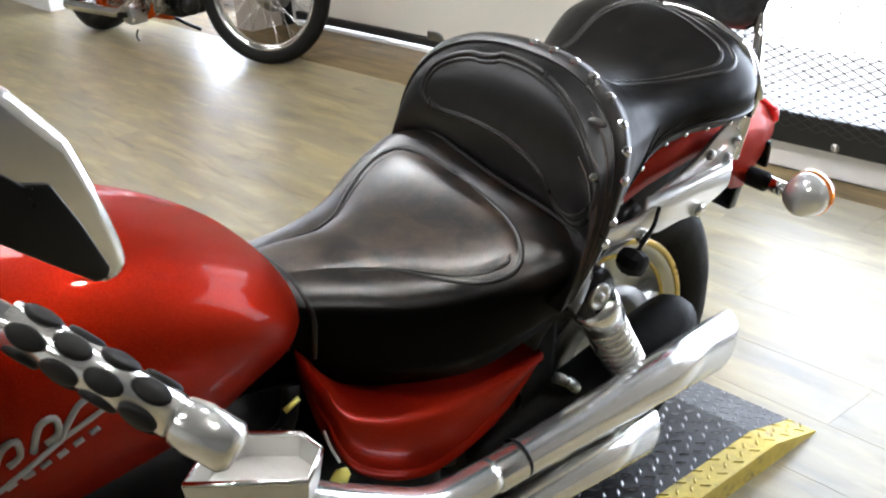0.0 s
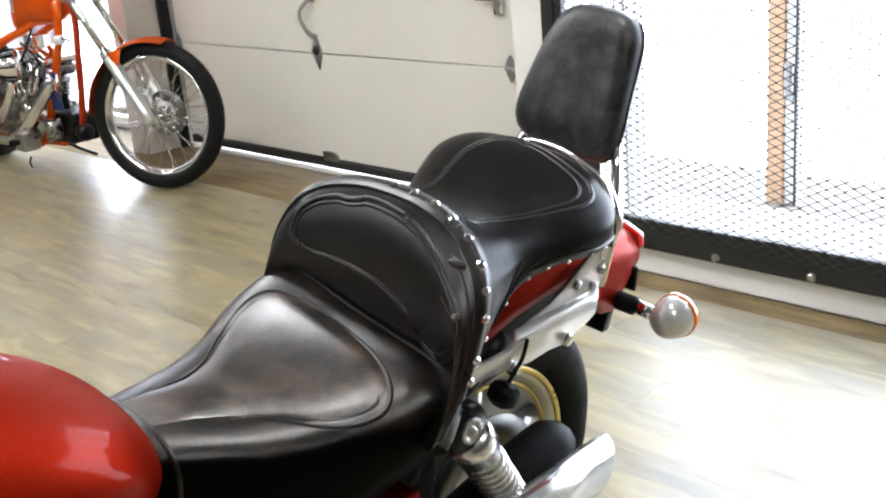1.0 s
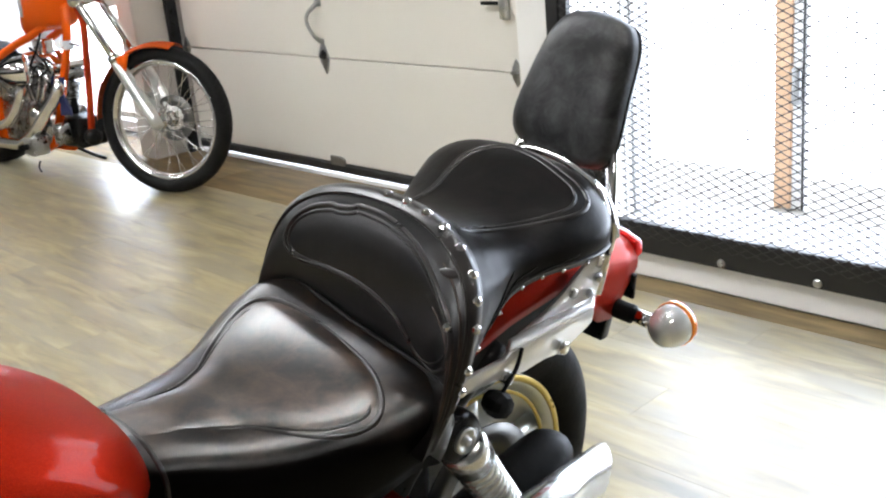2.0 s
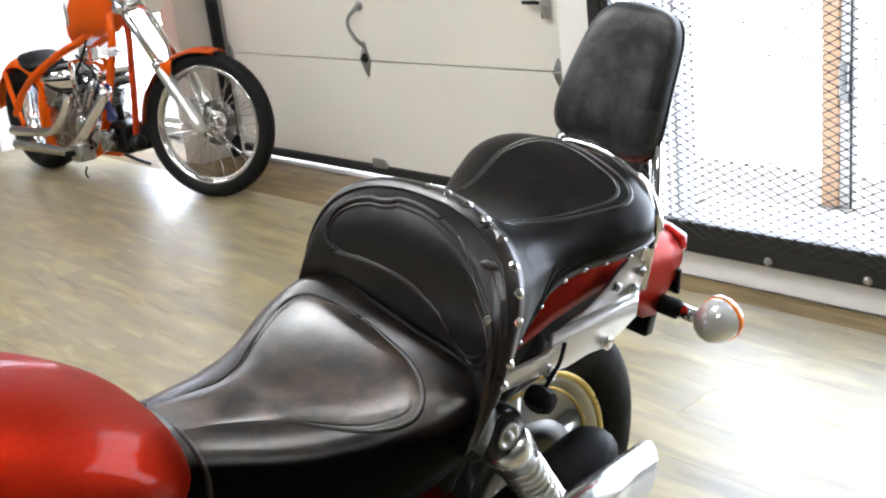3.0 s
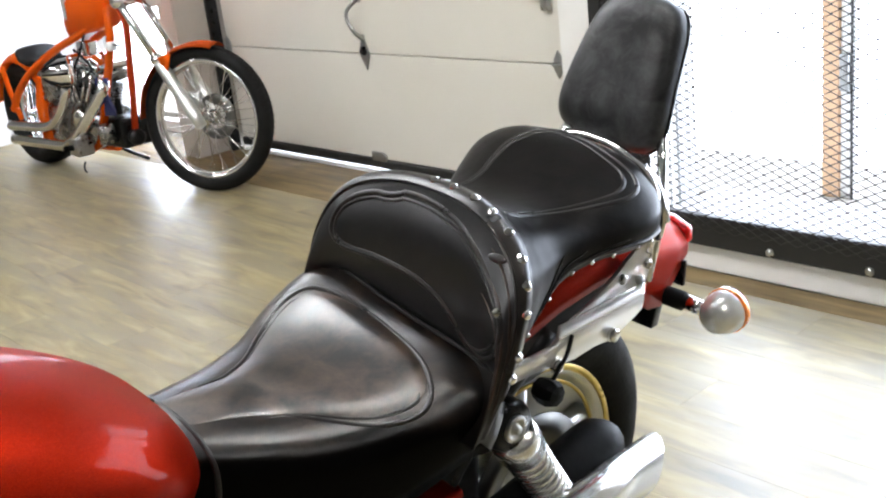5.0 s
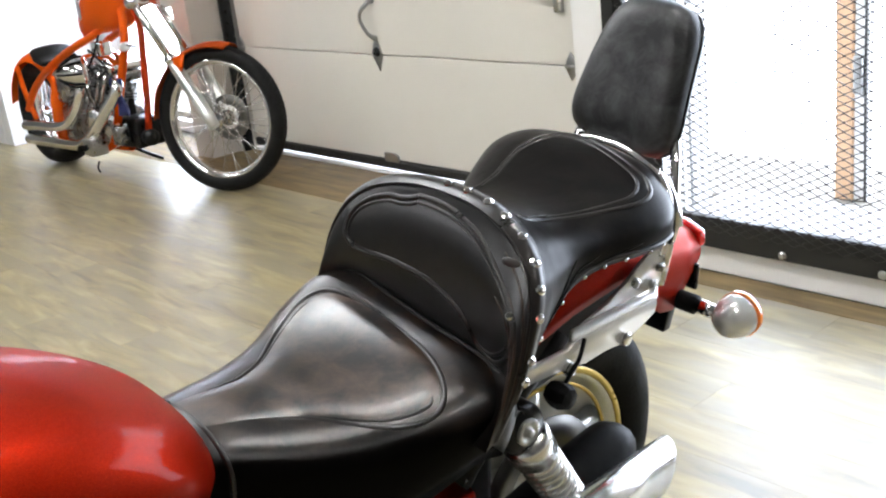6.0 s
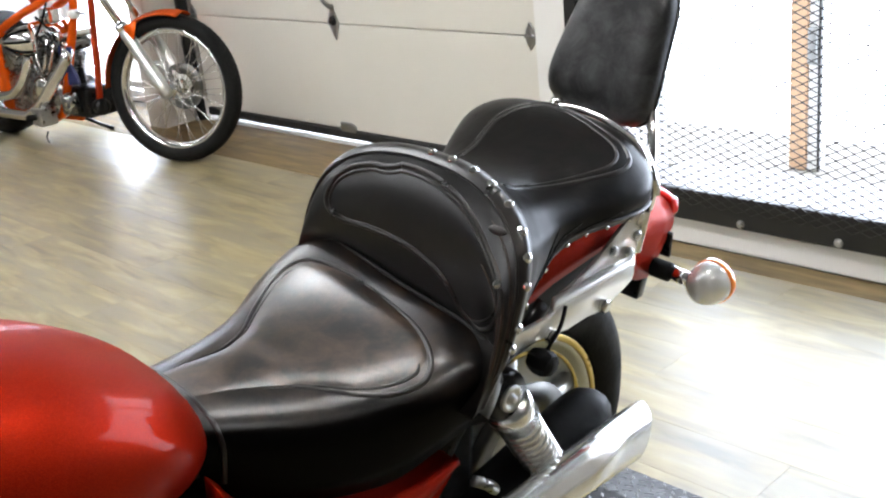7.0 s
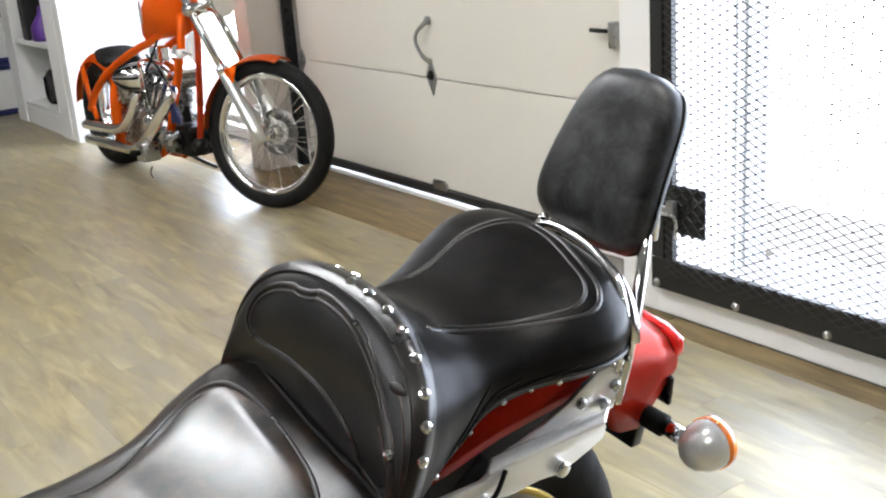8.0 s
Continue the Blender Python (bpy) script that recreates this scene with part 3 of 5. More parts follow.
# seat: stations along the bike of (y, top, half width, widest height, bottom, bottom half width, dish, shear, roundness, offset, tilt)
SEAT = [
    (-0.425, 0.784, 0.070, 0.748, 0.712, 0.066, 0.000, 0.10, 0.72, 0.000, 0.00),
    (-0.405, 0.794, 0.088, 0.744, 0.690, 0.085, 0.000, 0.10, 0.72, 0.000, 0.00),
    (-0.350, 0.789, 0.115, 0.726, 0.660, 0.114, 0.000, 0.05, 0.72, 0.005, 0.00),
    (-0.280, 0.778, 0.146, 0.714, 0.645, 0.141, 0.004, 0.00, 0.72, 0.010, 0.00),
    (-0.200, 0.772, 0.175, 0.716, 0.640, 0.167, 0.010, 0.00, 0.72, 0.008, 0.00),
    (-0.130, 0.776, 0.197, 0.734, 0.662, 0.185, 0.020, 0.05, 0.75, 0.001, -0.040),
    (-0.075, 0.788, 0.202, 0.756, 0.690, 0.189, 0.028, 0.12, 0.78, 0.006, -0.090),
    (-0.040, 0.802, 0.201, 0.764, 0.705, 0.192, 0.028, 0.22, 0.80, 0.016, -0.130),
    (-0.034, 0.808, 0.199, 0.766, 0.710, 0.190, 0.026, 0.26, 0.82, 0.021, -0.130),
    (-0.038, 0.828, 0.194, 0.765, 0.712, 0.188, 0.012, 0.28, 0.84, 0.030, -0.080),
    (-0.036, 0.875, 0.197, 0.780, 0.712, 0.188, 0.000, 0.28, 0.86, 0.032, 0.000),
    (-0.026, 0.930, 0.204, 0.800, 0.705, 0.193, 0.000, 0.28, 0.84, 0.034, 0.040),
    (-0.006, 0.969, 0.208, 0.818, 0.715, 0.194, 0.000, 0.29, 0.76, 0.035, 0.035),
    (0.016, 0.983, 0.212, 0.830, 0.730, 0.196, 0.000, 0.32, 0.66, 0.037, 0.030),
    (0.044, 0.971, 0.198, 0.845, 0.800, 0.188, 0.000, 0.28, 0.70, 0.030, 0.035),
    (0.072, 0.946, 0.159, 0.866, 0.825, 0.154, 0.000, 0.20, 0.80, 0.043, 0.055),
    (0.105, 0.932, 0.139, 0.882, 0.848, 0.135, 0.000, 0.08, 0.82, 0.049, 0.050),
    (0.160, 0.933, 0.147, 0.890, 0.864, 0.143, 0.000, 0.00, 0.82, 0.043, 0.015),
    (0.225, 0.948, 0.170, 0.894, 0.866, 0.164, 0.000, 0.00, 0.82, 0.030, -0.010),
    (0.285, 0.962, 0.184, 0.894, 0.860, 0.172, 0.000, 0.00, 0.82, 0.014, -0.025),
    (0.328, 0.964, 0.174, 0.894, 0.852, 0.160, 0.000, 0.00, 0.82, 0.003, -0.030),
    (0.352, 0.954, 0.152, 0.894, 0.856, 0.140, 0.000, 0.00, 0.82, 0.000, -0.020),
    (0.366, 0.928, 0.120, 0.894, 0.864, 0.112, 0.000, 0.00, 0.82, 0.000, 0.000),
]


def seat_row(s_):
    """The station at s_, counted in stations from the front."""
    a = SEAT
    i = min(int(s_), len(a) - 2)
    t = s_ - i
    out = []
    for p0, p1, p2, p3 in zip(a[max(i - 1, 0)], a[i], a[i + 1], a[min(i + 2, len(a) - 1)]):
        out.append(0.5 * (2 * p1 + (p2 - p0) * t + (2 * p0 - 5 * p1 + 4 * p2 - p3) * t * t + (3 * p1 - p0 - 3 * p2 + p3) * t ** 3))
    return out


def seat_rows(n):
    return [seat_row(k / n) for k in range((len(SEAT) - 1) * n + 1)]


def seat_point(row, phi):
    """phi: 0 at the crown, 90 at the widest line, 130 under the skirt; minus on the far side."""
    y, zc, w, zs, zb, wb, dish, shear, rnd, off_, tilt = row
    s_, a = (1 if phi >= 0 else -1), abs(phi)
    if a <= 90:
        t = radians(a)
        x = w * math.sin(t) ** 0.86
        z = zs + (zc - zs) * max(0.0, math.cos(t)) ** rnd
        u = x / w
        z += dish * u * u * (1 - u ** 6)
    else:
        t = (a - 90) / 40.0
        x = w + (wb - w) * t * t
        z = zs + (zb - zs) * t
    wrap = (0.020 if s_ > 0 else 0.006) * min(1.0, x / w) ** 2 * max(0.0, min(1.0, (zc - 0.85) / 0.08)) * max(0.0, min(1.0, (0.078 - y) / 0.04))
    x = s_ * x + off_
    return Vector((x, y + shear * (z - zc) - wrap, z + tilt * x))


def seat_phi(row, x):
    u = max(-1.0, min(1.0, (x - row[9]) / row[2]))
    return math.copysign(math.degrees(math.asin(min(1.0, abs(u) ** (1 / 0.86)))), u)


rows_ = seat_rows(5)
PHI = [-130, -115, -100] + list(range(-90, 91, 5)) + [100, 115, 130]
b = bmesh.new()
rings = [[b.verts.new(seat_point(r, p)) for p in PHI] for r in rows_]
for n_, (A, B) in enumerate(zip(rings, rings[1:])):
    for k in range(len(PHI) - 1):
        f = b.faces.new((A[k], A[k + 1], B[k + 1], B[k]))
        # saddle, backrest and passenger leather differ in gloss to paint in sheen and shade
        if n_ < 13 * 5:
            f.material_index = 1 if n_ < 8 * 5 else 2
    b.faces.new((A[-1], A[0], B[0], B[-1]))
b.faces.new(rings[0])
b.faces.new(rings[-1])
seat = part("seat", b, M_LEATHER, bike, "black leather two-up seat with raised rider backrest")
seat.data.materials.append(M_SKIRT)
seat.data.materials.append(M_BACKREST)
# falls to 0 down the flanks, to put their shade into colour and gloss
rub_shade_layer = seat.data.attributes.new("rub_shade", "FLOAT", "POINT")
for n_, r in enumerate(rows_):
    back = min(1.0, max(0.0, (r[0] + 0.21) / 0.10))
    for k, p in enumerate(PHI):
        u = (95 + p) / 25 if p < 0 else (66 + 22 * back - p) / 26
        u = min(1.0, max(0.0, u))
        rub_shade_layer.data[n_ * len(PHI) + k].value = u * u * (3 - 2 * u)


def seat_at(x, y, lo, hi):
    """A place on top of the seat at x, y, between two stations."""
    a, c = float(lo), float(hi)
    for _ in range(22):
        m_ = (a + c) / 2
        r = seat_row(m_)
        if seat_point(r, seat_phi(r, x)).y < y:
            a = m_
        else:
            c = m_
    r = seat_row(a)
    return seat_point(r, seat_phi(r, x))


def seat_front(x, z, lo, hi):
    """A place on the face of the rider's backrest at x, z."""
    a, c = float(lo), float(hi)
    for _ in range(22):
        m_ = (a + c) / 2
        r = seat_row(m_)
        if seat_point(r, seat_phi(r, x)).z < z:
            a = m_
        else:
            c = m_
    r = seat_row(a)
    return seat_point(r, seat_phi(r, x))


def welt(curve, name="welt", r=0.0044, mat=None, lift=-0.0020, taper=False):
    pts = catmull([p + Vector((0, 0, lift)) for p in curve], 6)
    return part(name, tube(pts, [0.0008] + [r] * 9 + [0.0008] if taper else r, 7), mat or M_PIPING, seat, "raised leather welt")


# rider's panel: a raised teardrop cushion inside a double welt
PANEL = [(0.046, -0.400), (0.054, -0.340), (0.068, -0.300), (0.084, -0.270), (0.108, -0.246), (0.138, -0.216), (0.157, -0.190), (0.168, -0.162), (0.171, -0.138), (0.163, -0.118), (0.146, -0.102), (0.118, -0.086), (0.080, -0.073), (0.036, -0.066),
         (-0.016, -0.062), (-0.062, -0.063), (-0.100, -0.068), (-0.130, -0.078), (-0.148, -0.098), (-0.149, -0.126), (-0.137, -0.156), (-0.114, -0.192), (-0.076, -0.236), (-0.052, -0.282), (-0.046, -0.325), (-0.046, -0.400)]
welt([seat_at(x, y, 0, 7.6) for x, y in PANEL[1:]], taper=True)
welt([seat_at(x * 0.92, y - (0.009 if y > -0.12 else 0.0), 0, 7.6) for x, y in PANEL[2:-1]], r=0.0032, lift=-0.0014, taper=True)
near_ = [(y, x) for x, y in PANEL[:15]]
far_ = [(y, -x) for x, y in PANEL[:13:-1]]
rows2 = []
for y in np.linspace(-0.398, -0.060, 50):
    hn = float(np.interp(y, [h[0] for h in near_], [h[1] for h in near_])) - 0.002
    hf = float(np.interp(y, [h[0] for h in far_], [h[1] for h in far_])) - 0.002
    rows2.append([(u * (hn if u > 0 else hf), y, u) for u in np.linspace(-1, 1, 21)])
b = bmesh.new()
grid_ = []
for row in rows2:
    line = []
    for x, y, u in row:
        q = seat_at(x, y, 0, 7.6)
        fade = 0.12 + 0.88 * min(1.0, (y + 0.40) / 0.16) * min(1.0, max(0.0, (-0.058 - y) / 0.03))
        q = q + Vector((0, 0, -0.0015 + (0.004 * (1 - u ** 6) + 0.009 * (1 - u * u)) * max(0.0, fade)))
        line.append(b.verts.new(q))
    grid_.append(line)
for A, B in zip(grid_, grid_[1:]):
    for k in range(20):
        b.faces.new((A[k], A[k + 1], B[k + 1], B[k]))
part("rider_panel", b, M_PANEL, seat, "worn brownish black leather rider cushion")

# backrest panel and its welts
BACK = [(0.000, 0.966), (-0.014, 0.960), (-0.036, 0.955), (-0.056, 0.953), (-0.089, 0.941), (-0.115, 0.924), (-0.127, 0.905), (-0.128, 0.886), (-0.116, 0.872), (-0.092, 0.866), (-0.052, 0.869), (-0.015, 0.870), (0.027, 0.868), (0.060, 0.863),
        (0.100, 0.849), (0.126, 0.828), (0.142, 0.806), (0.160, 0.795), (0.180, 0.797), (0.205, 0.816), (0.228, 0.846), (0.230, 0.868), (0.214, 0.893), (0.181, 0.921), (0.148, 0.942), (0.116, 0.956), (0.069, 0.966), (0.030, 0.968)]
welt([seat_front(x, z, 8, 13) + Vector((0, 0.0012, 0)) for x, z in BACK + BACK[:1]], lift=0.0)
welt([seat_front(0.04 + (x - 0.04) * 0.955, 0.895 + (z - 0.895) * 0.90, 8, 12) + Vector((0, 0.0008, 0)) for x, z in BACK + BACK[:1]], r=0.0028, lift=0.0)
# crease between cushion and backrest
part("crease", tube([seat_point(rows_[8 * 5], p) + Vector((0, -0.004, 0.001)) for p in range(-90, 91, 5)], 0.0030, 8), M_SEAL, seat, "dark stitched crease")

# strap over the backrest with its studs
b = bmesh.new()
srow = [rows_[k] for k in (12 * 5 + 2, 12 * 5 + 4, 13 * 5, 13 * 5 + 1, 13 * 5 + 2, 13 * 5 + 3)]
g = [[b.verts.new(seat_point(r, p) * 1.0 + Vector((0, 0, 0.0035)) + Vector((math.copysign(0.003 * min(1, abs(p) / 60), p), 0, 0))) for p in range(-112, 113, 4)] for r in srow]
for A, B in zip(g, g[1:]):
    for k in range(len(A) - 1):
        b.faces.new((A[k], A[k + 1], B[k + 1], B[k]))
part("strap", b, M_PIPING, seat, "studded black leather strap")
welt([seat_point(srow[0], p) + Vector((0, 0, 0.0035)) for p in range(-112, 113, 8)], r=0.0022)
welt([seat_point(srow[-1], p) + Vector((0, 0, 0.0035)) for p in range(-112, 113, 8)], r=0.0028)
stud_mesh = None


def stud(p, normal, size=1.0):
    global stud_mesh
    if stud_mesh is None:
        sb = lathe([(-0.002, 0.001), (-0.002, 0.0062), (0.0008, 0.0062), (0.0030, 0.0046), (0.0042, 0.0022), (0.0045, 0.0004)], 10, axis="Z")
        bmesh.ops.recalc_face_normals(sb, faces=sb.faces)
        stud_mesh = bpy.data.meshes.new("stud")
        sb.to_mesh(stud_mesh)
        sb.free()
        stud_mesh.materials.append(M_CHROME)
    ob = new("stud", stud_mesh)
    ob.parent = seat
    ob.matrix_local = Matrix.Translation(p) @ normal.to_track_quat("Z", "Y").to_matrix().to_4x4() @ Matrix.Scale(size, 4)
    return ob


def seat_normal(ri, phi):
    a, c = seat_point(rows_[ri], phi - 2), seat_point(rows_[ri], phi + 2)
    e, f = seat_point(rows_[ri - 1], phi), seat_point(rows_[ri + 1], phi)
    return (c - a).cross(e - f).normalized()


for phi in (-102, -91, -79, -66, -53, -40, -27, -17, -7.5, -0.5, 6.8, 17.2, 28, 41.4, 56, 68.5, 80, 91, 102):
    ri = 13 * 5 if phi > -3 else 14 * 5
    n_ = seat_normal(ri, phi)
    n_ = n_ if n_.dot(Vector((math.sin(radians(phi)), 0, math.cos(radians(phi))))) > 0 else -n_
    stud(seat_point(rows_[ri], phi) + n_ * (0.0026 if phi > -3 else 0.0005), n_, 1.15)
for s_ in (-1, 1):
    for y in (0.055, 0.085, 0.120, 0.160, 0.203, 0.248, 0.290):
        r = min(rows_[14 * 5:21 * 5], key=lambda q: abs(q[0] - y))
        p = seat_point(r, s_ * 127)
        stud(p + Vector((s_ * 0.0005, 0, 0)), Vector((s_, 0, -0.1)).normalized(), 0.62)

p = seat_point(rows_[11 * 5 + 1], 62)
stud(p + Vector((0.002, -0.002, 0.001)), Vector((1, -0.3, 0.4)).normalized())

# brown-rubbed wrinkles on the wing of the backrest and on the passenger seat's flank
M_WRINKLE = leather("rubbed_leather", (0.012, 0.008, 0.006), (0.075, 0.042, 0.026), 0.28, 0.40, 0.9, 0.4)
for ri, p0, p1 in ((54, 44, 100), (57, 52, 108), (60, 40, 84), (61, 78, 116)):
    welt([seat_point(rows_[ri], p) for p in np.linspace(p0, p1, 9)], "wrinkle", 0.0018, M_WRINKLE, -0.0008, True)
for k, (r0, r1, p0, p1) in enumerate(((73, 80, 122, 84), (75, 84, 124, 92), (78, 90, 122, 98), (84, 98, 120, 100))):
    welt([seat_point(rows_[int(round(r))], p) for r, p in zip(np.linspace(r0, r1, 8), np.linspace(p0, p1, 8))], "wrinkle", 0.0018, M_LEATHER, -0.0006, True)

# small pressed tag on the roll of the backrest
n_ = seat_normal(12 * 5, 46)
n_ = n_ if n_.z > 0 else -n_
tg = lathe([(0.0, 0.001), (0.0, 0.014), (0.0008, 0.013), (0.0012, 0.001)], 16, axis="Z")
moved(tg, Matrix.Translation(seat_point(rows_[12 * 5], 46) + n_ * 0.0008) @ n_.to_track_quat("Z", "Y").to_matrix().to_4x4() @ Matrix.Diagonal((1.0, 0.42, 1, 1)))
part("tag", tg, M_PIPING, seat, "small dark pressed tag")

# passenger cushion welts
PIL = [(0.122, 0.058), (0.119, 0.084), (0.128, 0.131), (0.145, 0.177), (0.165, 0.229), (0.170, 0.261), (0.162, 0.285), (0.138, 0.303), (0.097, 0.314), (0.037, 0.330), (-0.008, 0.335), (-0.037, 0.330), (-0.060, 0.302), (-0.070, 0.262),
       (-0.062, 0.225), (-0.050, 0.187), (-0.047, 0.150), (-0.045, 0.100)]
welt([seat_at(x, y, 14.6, 21.8) for x, y in PIL])
welt([seat_at(0.02 + (x - 0.02) * 0.90, 0.10 + (y - 0.10) * 0.94, 14.8, 21.8) for x, y in PIL[1:-1]], r=0.0030, lift=-0.0013)
welt([seat_point(min(rows_[15 * 5:22 * 5], key=lambda q: abs(q[0] - y)), 112) for y in np.linspace(0.09, 0.37, 9)], r=0.003)
# nose welts of the seat
welt([seat_point(rows_[1 * 5 + 2], p) for p in range(-110, 111, 10)], r=0.004)
welt([seat_point(rows_[1 * 5 - 1], p) for p in range(-110, 111, 10)], r=0.003)

# passenger's back pad
pad_rings = []
for k in range(0, 25):
    t = k / 24.0
    hh = -0.122 + 0.244 * t
    e_ = math.sqrt(max(0.0, 1 - abs(2 * t - 1) ** 5))
    wdt = (0.106 - 0.032 * t) * (0.30 + 0.70 * e_)
    thk = 0.034 * (0.25 + 0.75 * e_)
    ring = []
    for j in range(28):
        a = 2 * math.pi * j / 28
        ca, sa = math.cos(a), math.sin(a)
        ring.append(Vector((wdt * math.copysign(abs(ca) ** 0.55, ca), thk * math.copysign(abs(sa) ** 0.7, sa) - 0.010 * (1 - (hh / 0.122) ** 2), hh)))
    pad_rings.append(ring)
PAD = pose(0.012, 0.452, 1.042, -22, 4, 0) @ Matrix.Diagonal((1.04, 1.08, 0.99, 1))
bp = part("back_pad", moved(loft(pad_rings), PAD), M_PAD, bike, "black leather passenger back pad")
seam = []
for j in range(64):
    a = 2 * math.pi * j / 64
    ca, sa = math.cos(a), math.sin(a)
    hh = 0.116 * math.copysign(abs(sa) ** 0.42, sa)
    t = (hh + 0.122) / 0.244
    seam.append(PAD @ Vector(((0.1065 - 0.032 * t) * math.copysign(abs(ca) ** 0.42, ca), 0.004 - 0.010 * (1 - (hh / 0.122) ** 2), hh)))
part("pad_seam", tube(seam, 0.0022, 7, closed=True), M_PIPING, bp, "stitched seam")
sb = tube([(0.142, 0.352, 0.760), (0.148, 0.358, 0.82), (0.144, 0.370, 0.87), (0.122, 0.400, 0.925), (0.088, 0.440, 0.985), (0.060, 0.480, 1.05)], 0.0085, 10, 6)
part("sissy_bar", sb, M_CHROME, bike, "chrome sissy bar upright")
sb = tube([(-0.100, 0.372, 0.760), (-0.100, 0.378, 0.82), (-0.095, 0.390, 0.87), (-0.085, 0.410, 0.925), (-0.072, 0.445, 0.985), (-0.060, 0.480, 1.05)], 0.0085, 10, 6)
part("sissy_bar", sb, M_CHROME, bike, "chrome sissy bar upright")
part("pad_bracket", box(-0.075, 0.075, 0.470, 0.482, 0.935, 1.09, 0.004), M_CHROME, bike, "chrome pad bracket")
RAIL = [(0.149, 0.340, 0.815), (0.160, 0.335, 0.850), (0.170, 0.328, 0.886), (0.164, 0.328, 0.914), (0.138, 0.340, 0.937), (0.098, 0.352, 0.947), (0.044, 0.364, 0.954), (-0.036, 0.374, 0.948),
        (-0.080, 0.372, 0.915), (-0.122, 0.358, 0.885), (-0.155, 0.338, 0.875), (-0.165, 0.330, 0.862), (-0.160, 0.338, 0.840), (-0.152, 0.342, 0.815)]
rail = part("grab_rail", tube(RAIL, 0.0062, 12, 5), M_CHROME, bike, "ridged chrome grab rail round the seat")
part("rail_ridge", tube([(x * 1.025, y + 0.009, z - 0.008) for x, y, z in RAIL[1:-1]], 0.0062, 12, 5), M_CHROME, rail)
part("rail_ridge", tube([(x * 1.04, y + 0.014, z - 0.017) for x, y, z in RAIL[2:-2]], 0.0055, 12, 5), M_CHROME, rail)
part("rail_channel", tube([(x * 1.015, y + 0.008, z - 0.011) for x, y, z in RAIL[1:-1]], 0.0060, 8, 5), M_BLACK, rail, "black channel between the ridges")
part("rail_knob", lathe([(-0.006, 0.001), (-0.005, 0.004), (0.0, 0.006), (0.005, 0.004), (0.006, 0.001)], 14, (-0.045, 0.378, 0.954), "X"), M_CHROME, bike)

# rear fender, tail and lamps
def fender_ring(y, zt, w, zb):
    pts = []
    for k in range(-10, 11):
        a = k / 10.0
        x = w * math.copysign(min(1.0, abs(a) * 1.35) ** 0.9, a)
        z = zt - (zt - zb) * max(0.0, (abs(a) - 0.62) / 0.38) - 0.012 * min(1, abs(a) / 0.62) ** 3
        pts.append(Vector((x, y, z)))
    for k in range(10, -11, -1):
        a = k / 10.0
        x = (w - 0.004) * math.copysign(min(1.0, abs(a) * 1.35) ** 0.9, a)
        z = zt - 0.004 - (zt - 0.004 - zb) * max(0.0, (abs(a) - 0.62) / 0.38) - 0.012 * min(1, abs(a) / 0.62) ** 3
        pts.append(Vector((x, y, z)))
    return pts


fr_ = [fender_ring(*q) for q in ((0.02, 0.78, 0.125, 0.742), (0.08, 0.82, 0.132, 0.760), (0.16, 0.840, 0.134, 0.783), (0.25, 0.848, 0.134, 0.794), (0.33, 0.846, 0.130, 0.796), (0.362, 0.842, 0.128, 0.715), (0.385, 0.836, 0.125, 0.700), (0.425, 0.826, 0.121, 0.690), (0.465, 0.812, 0.116, 0.722), (0.512, 0.794, 0.106, 0.752))]
part("rear_fender", loft(fr_), M_RED, bike, "red metallic rear fender")
part("tail_lamp", slab([(-0.096, 0.748), (0.096, 0.748), (0.108, 0.762), (0.105, 0.786), (0.070, 0.797), (-0.070, 0.797), (-0.105, 0.786), (-0.108, 0.762)], 0.020, 1, 0.503, 0.004), M_REDLENS, bike, "red tail lamp lens")
for s_ in (1, -1):
    # flat black plates stand in for the shade between fender and strut
    part("fender_skirt", slab([(0.0, 0.66), (0.34, 0.70), (0.35, 0.81), (0.02, 0.75)], s_ * 0.004, 0, s_ * 0.119, 0.001), M_SEAL, bike, "black plate standing in for shade under the fender")
part("inner_fender", loft([[Vector((x, 0.182 + 0.335 * math.cos(a), 0.430 + 0.335 * math.sin(a))) for x in (-0.09, 0.09)] + [Vector((x, 0.182 + 0.329 * math.cos(a), 0.430 + 0.329 * math.sin(a))) for x in (0.09, -0.09)] for a in np.linspace(radians(66), radians(165), 18)]), M_BLACK, bike, "black inner fender")
part("plate_bracket", slab([(-0.045, 0.60), (0.075, 0.60), (0.085, 0.655), (0.060, 0.70), (-0.045, 0.70)], 0.02, 1, 0.468, 0.003), M_BLACK, bike, "black number plate bracket")
part("bracket_hook", slab([(0.06, 0.690), (0.118, 0.690), (0.118, 0.735), (0.085, 0.738)], 0.008, 1, 0.488, 0.002), M_BLACK, bike, "black bracket tab")
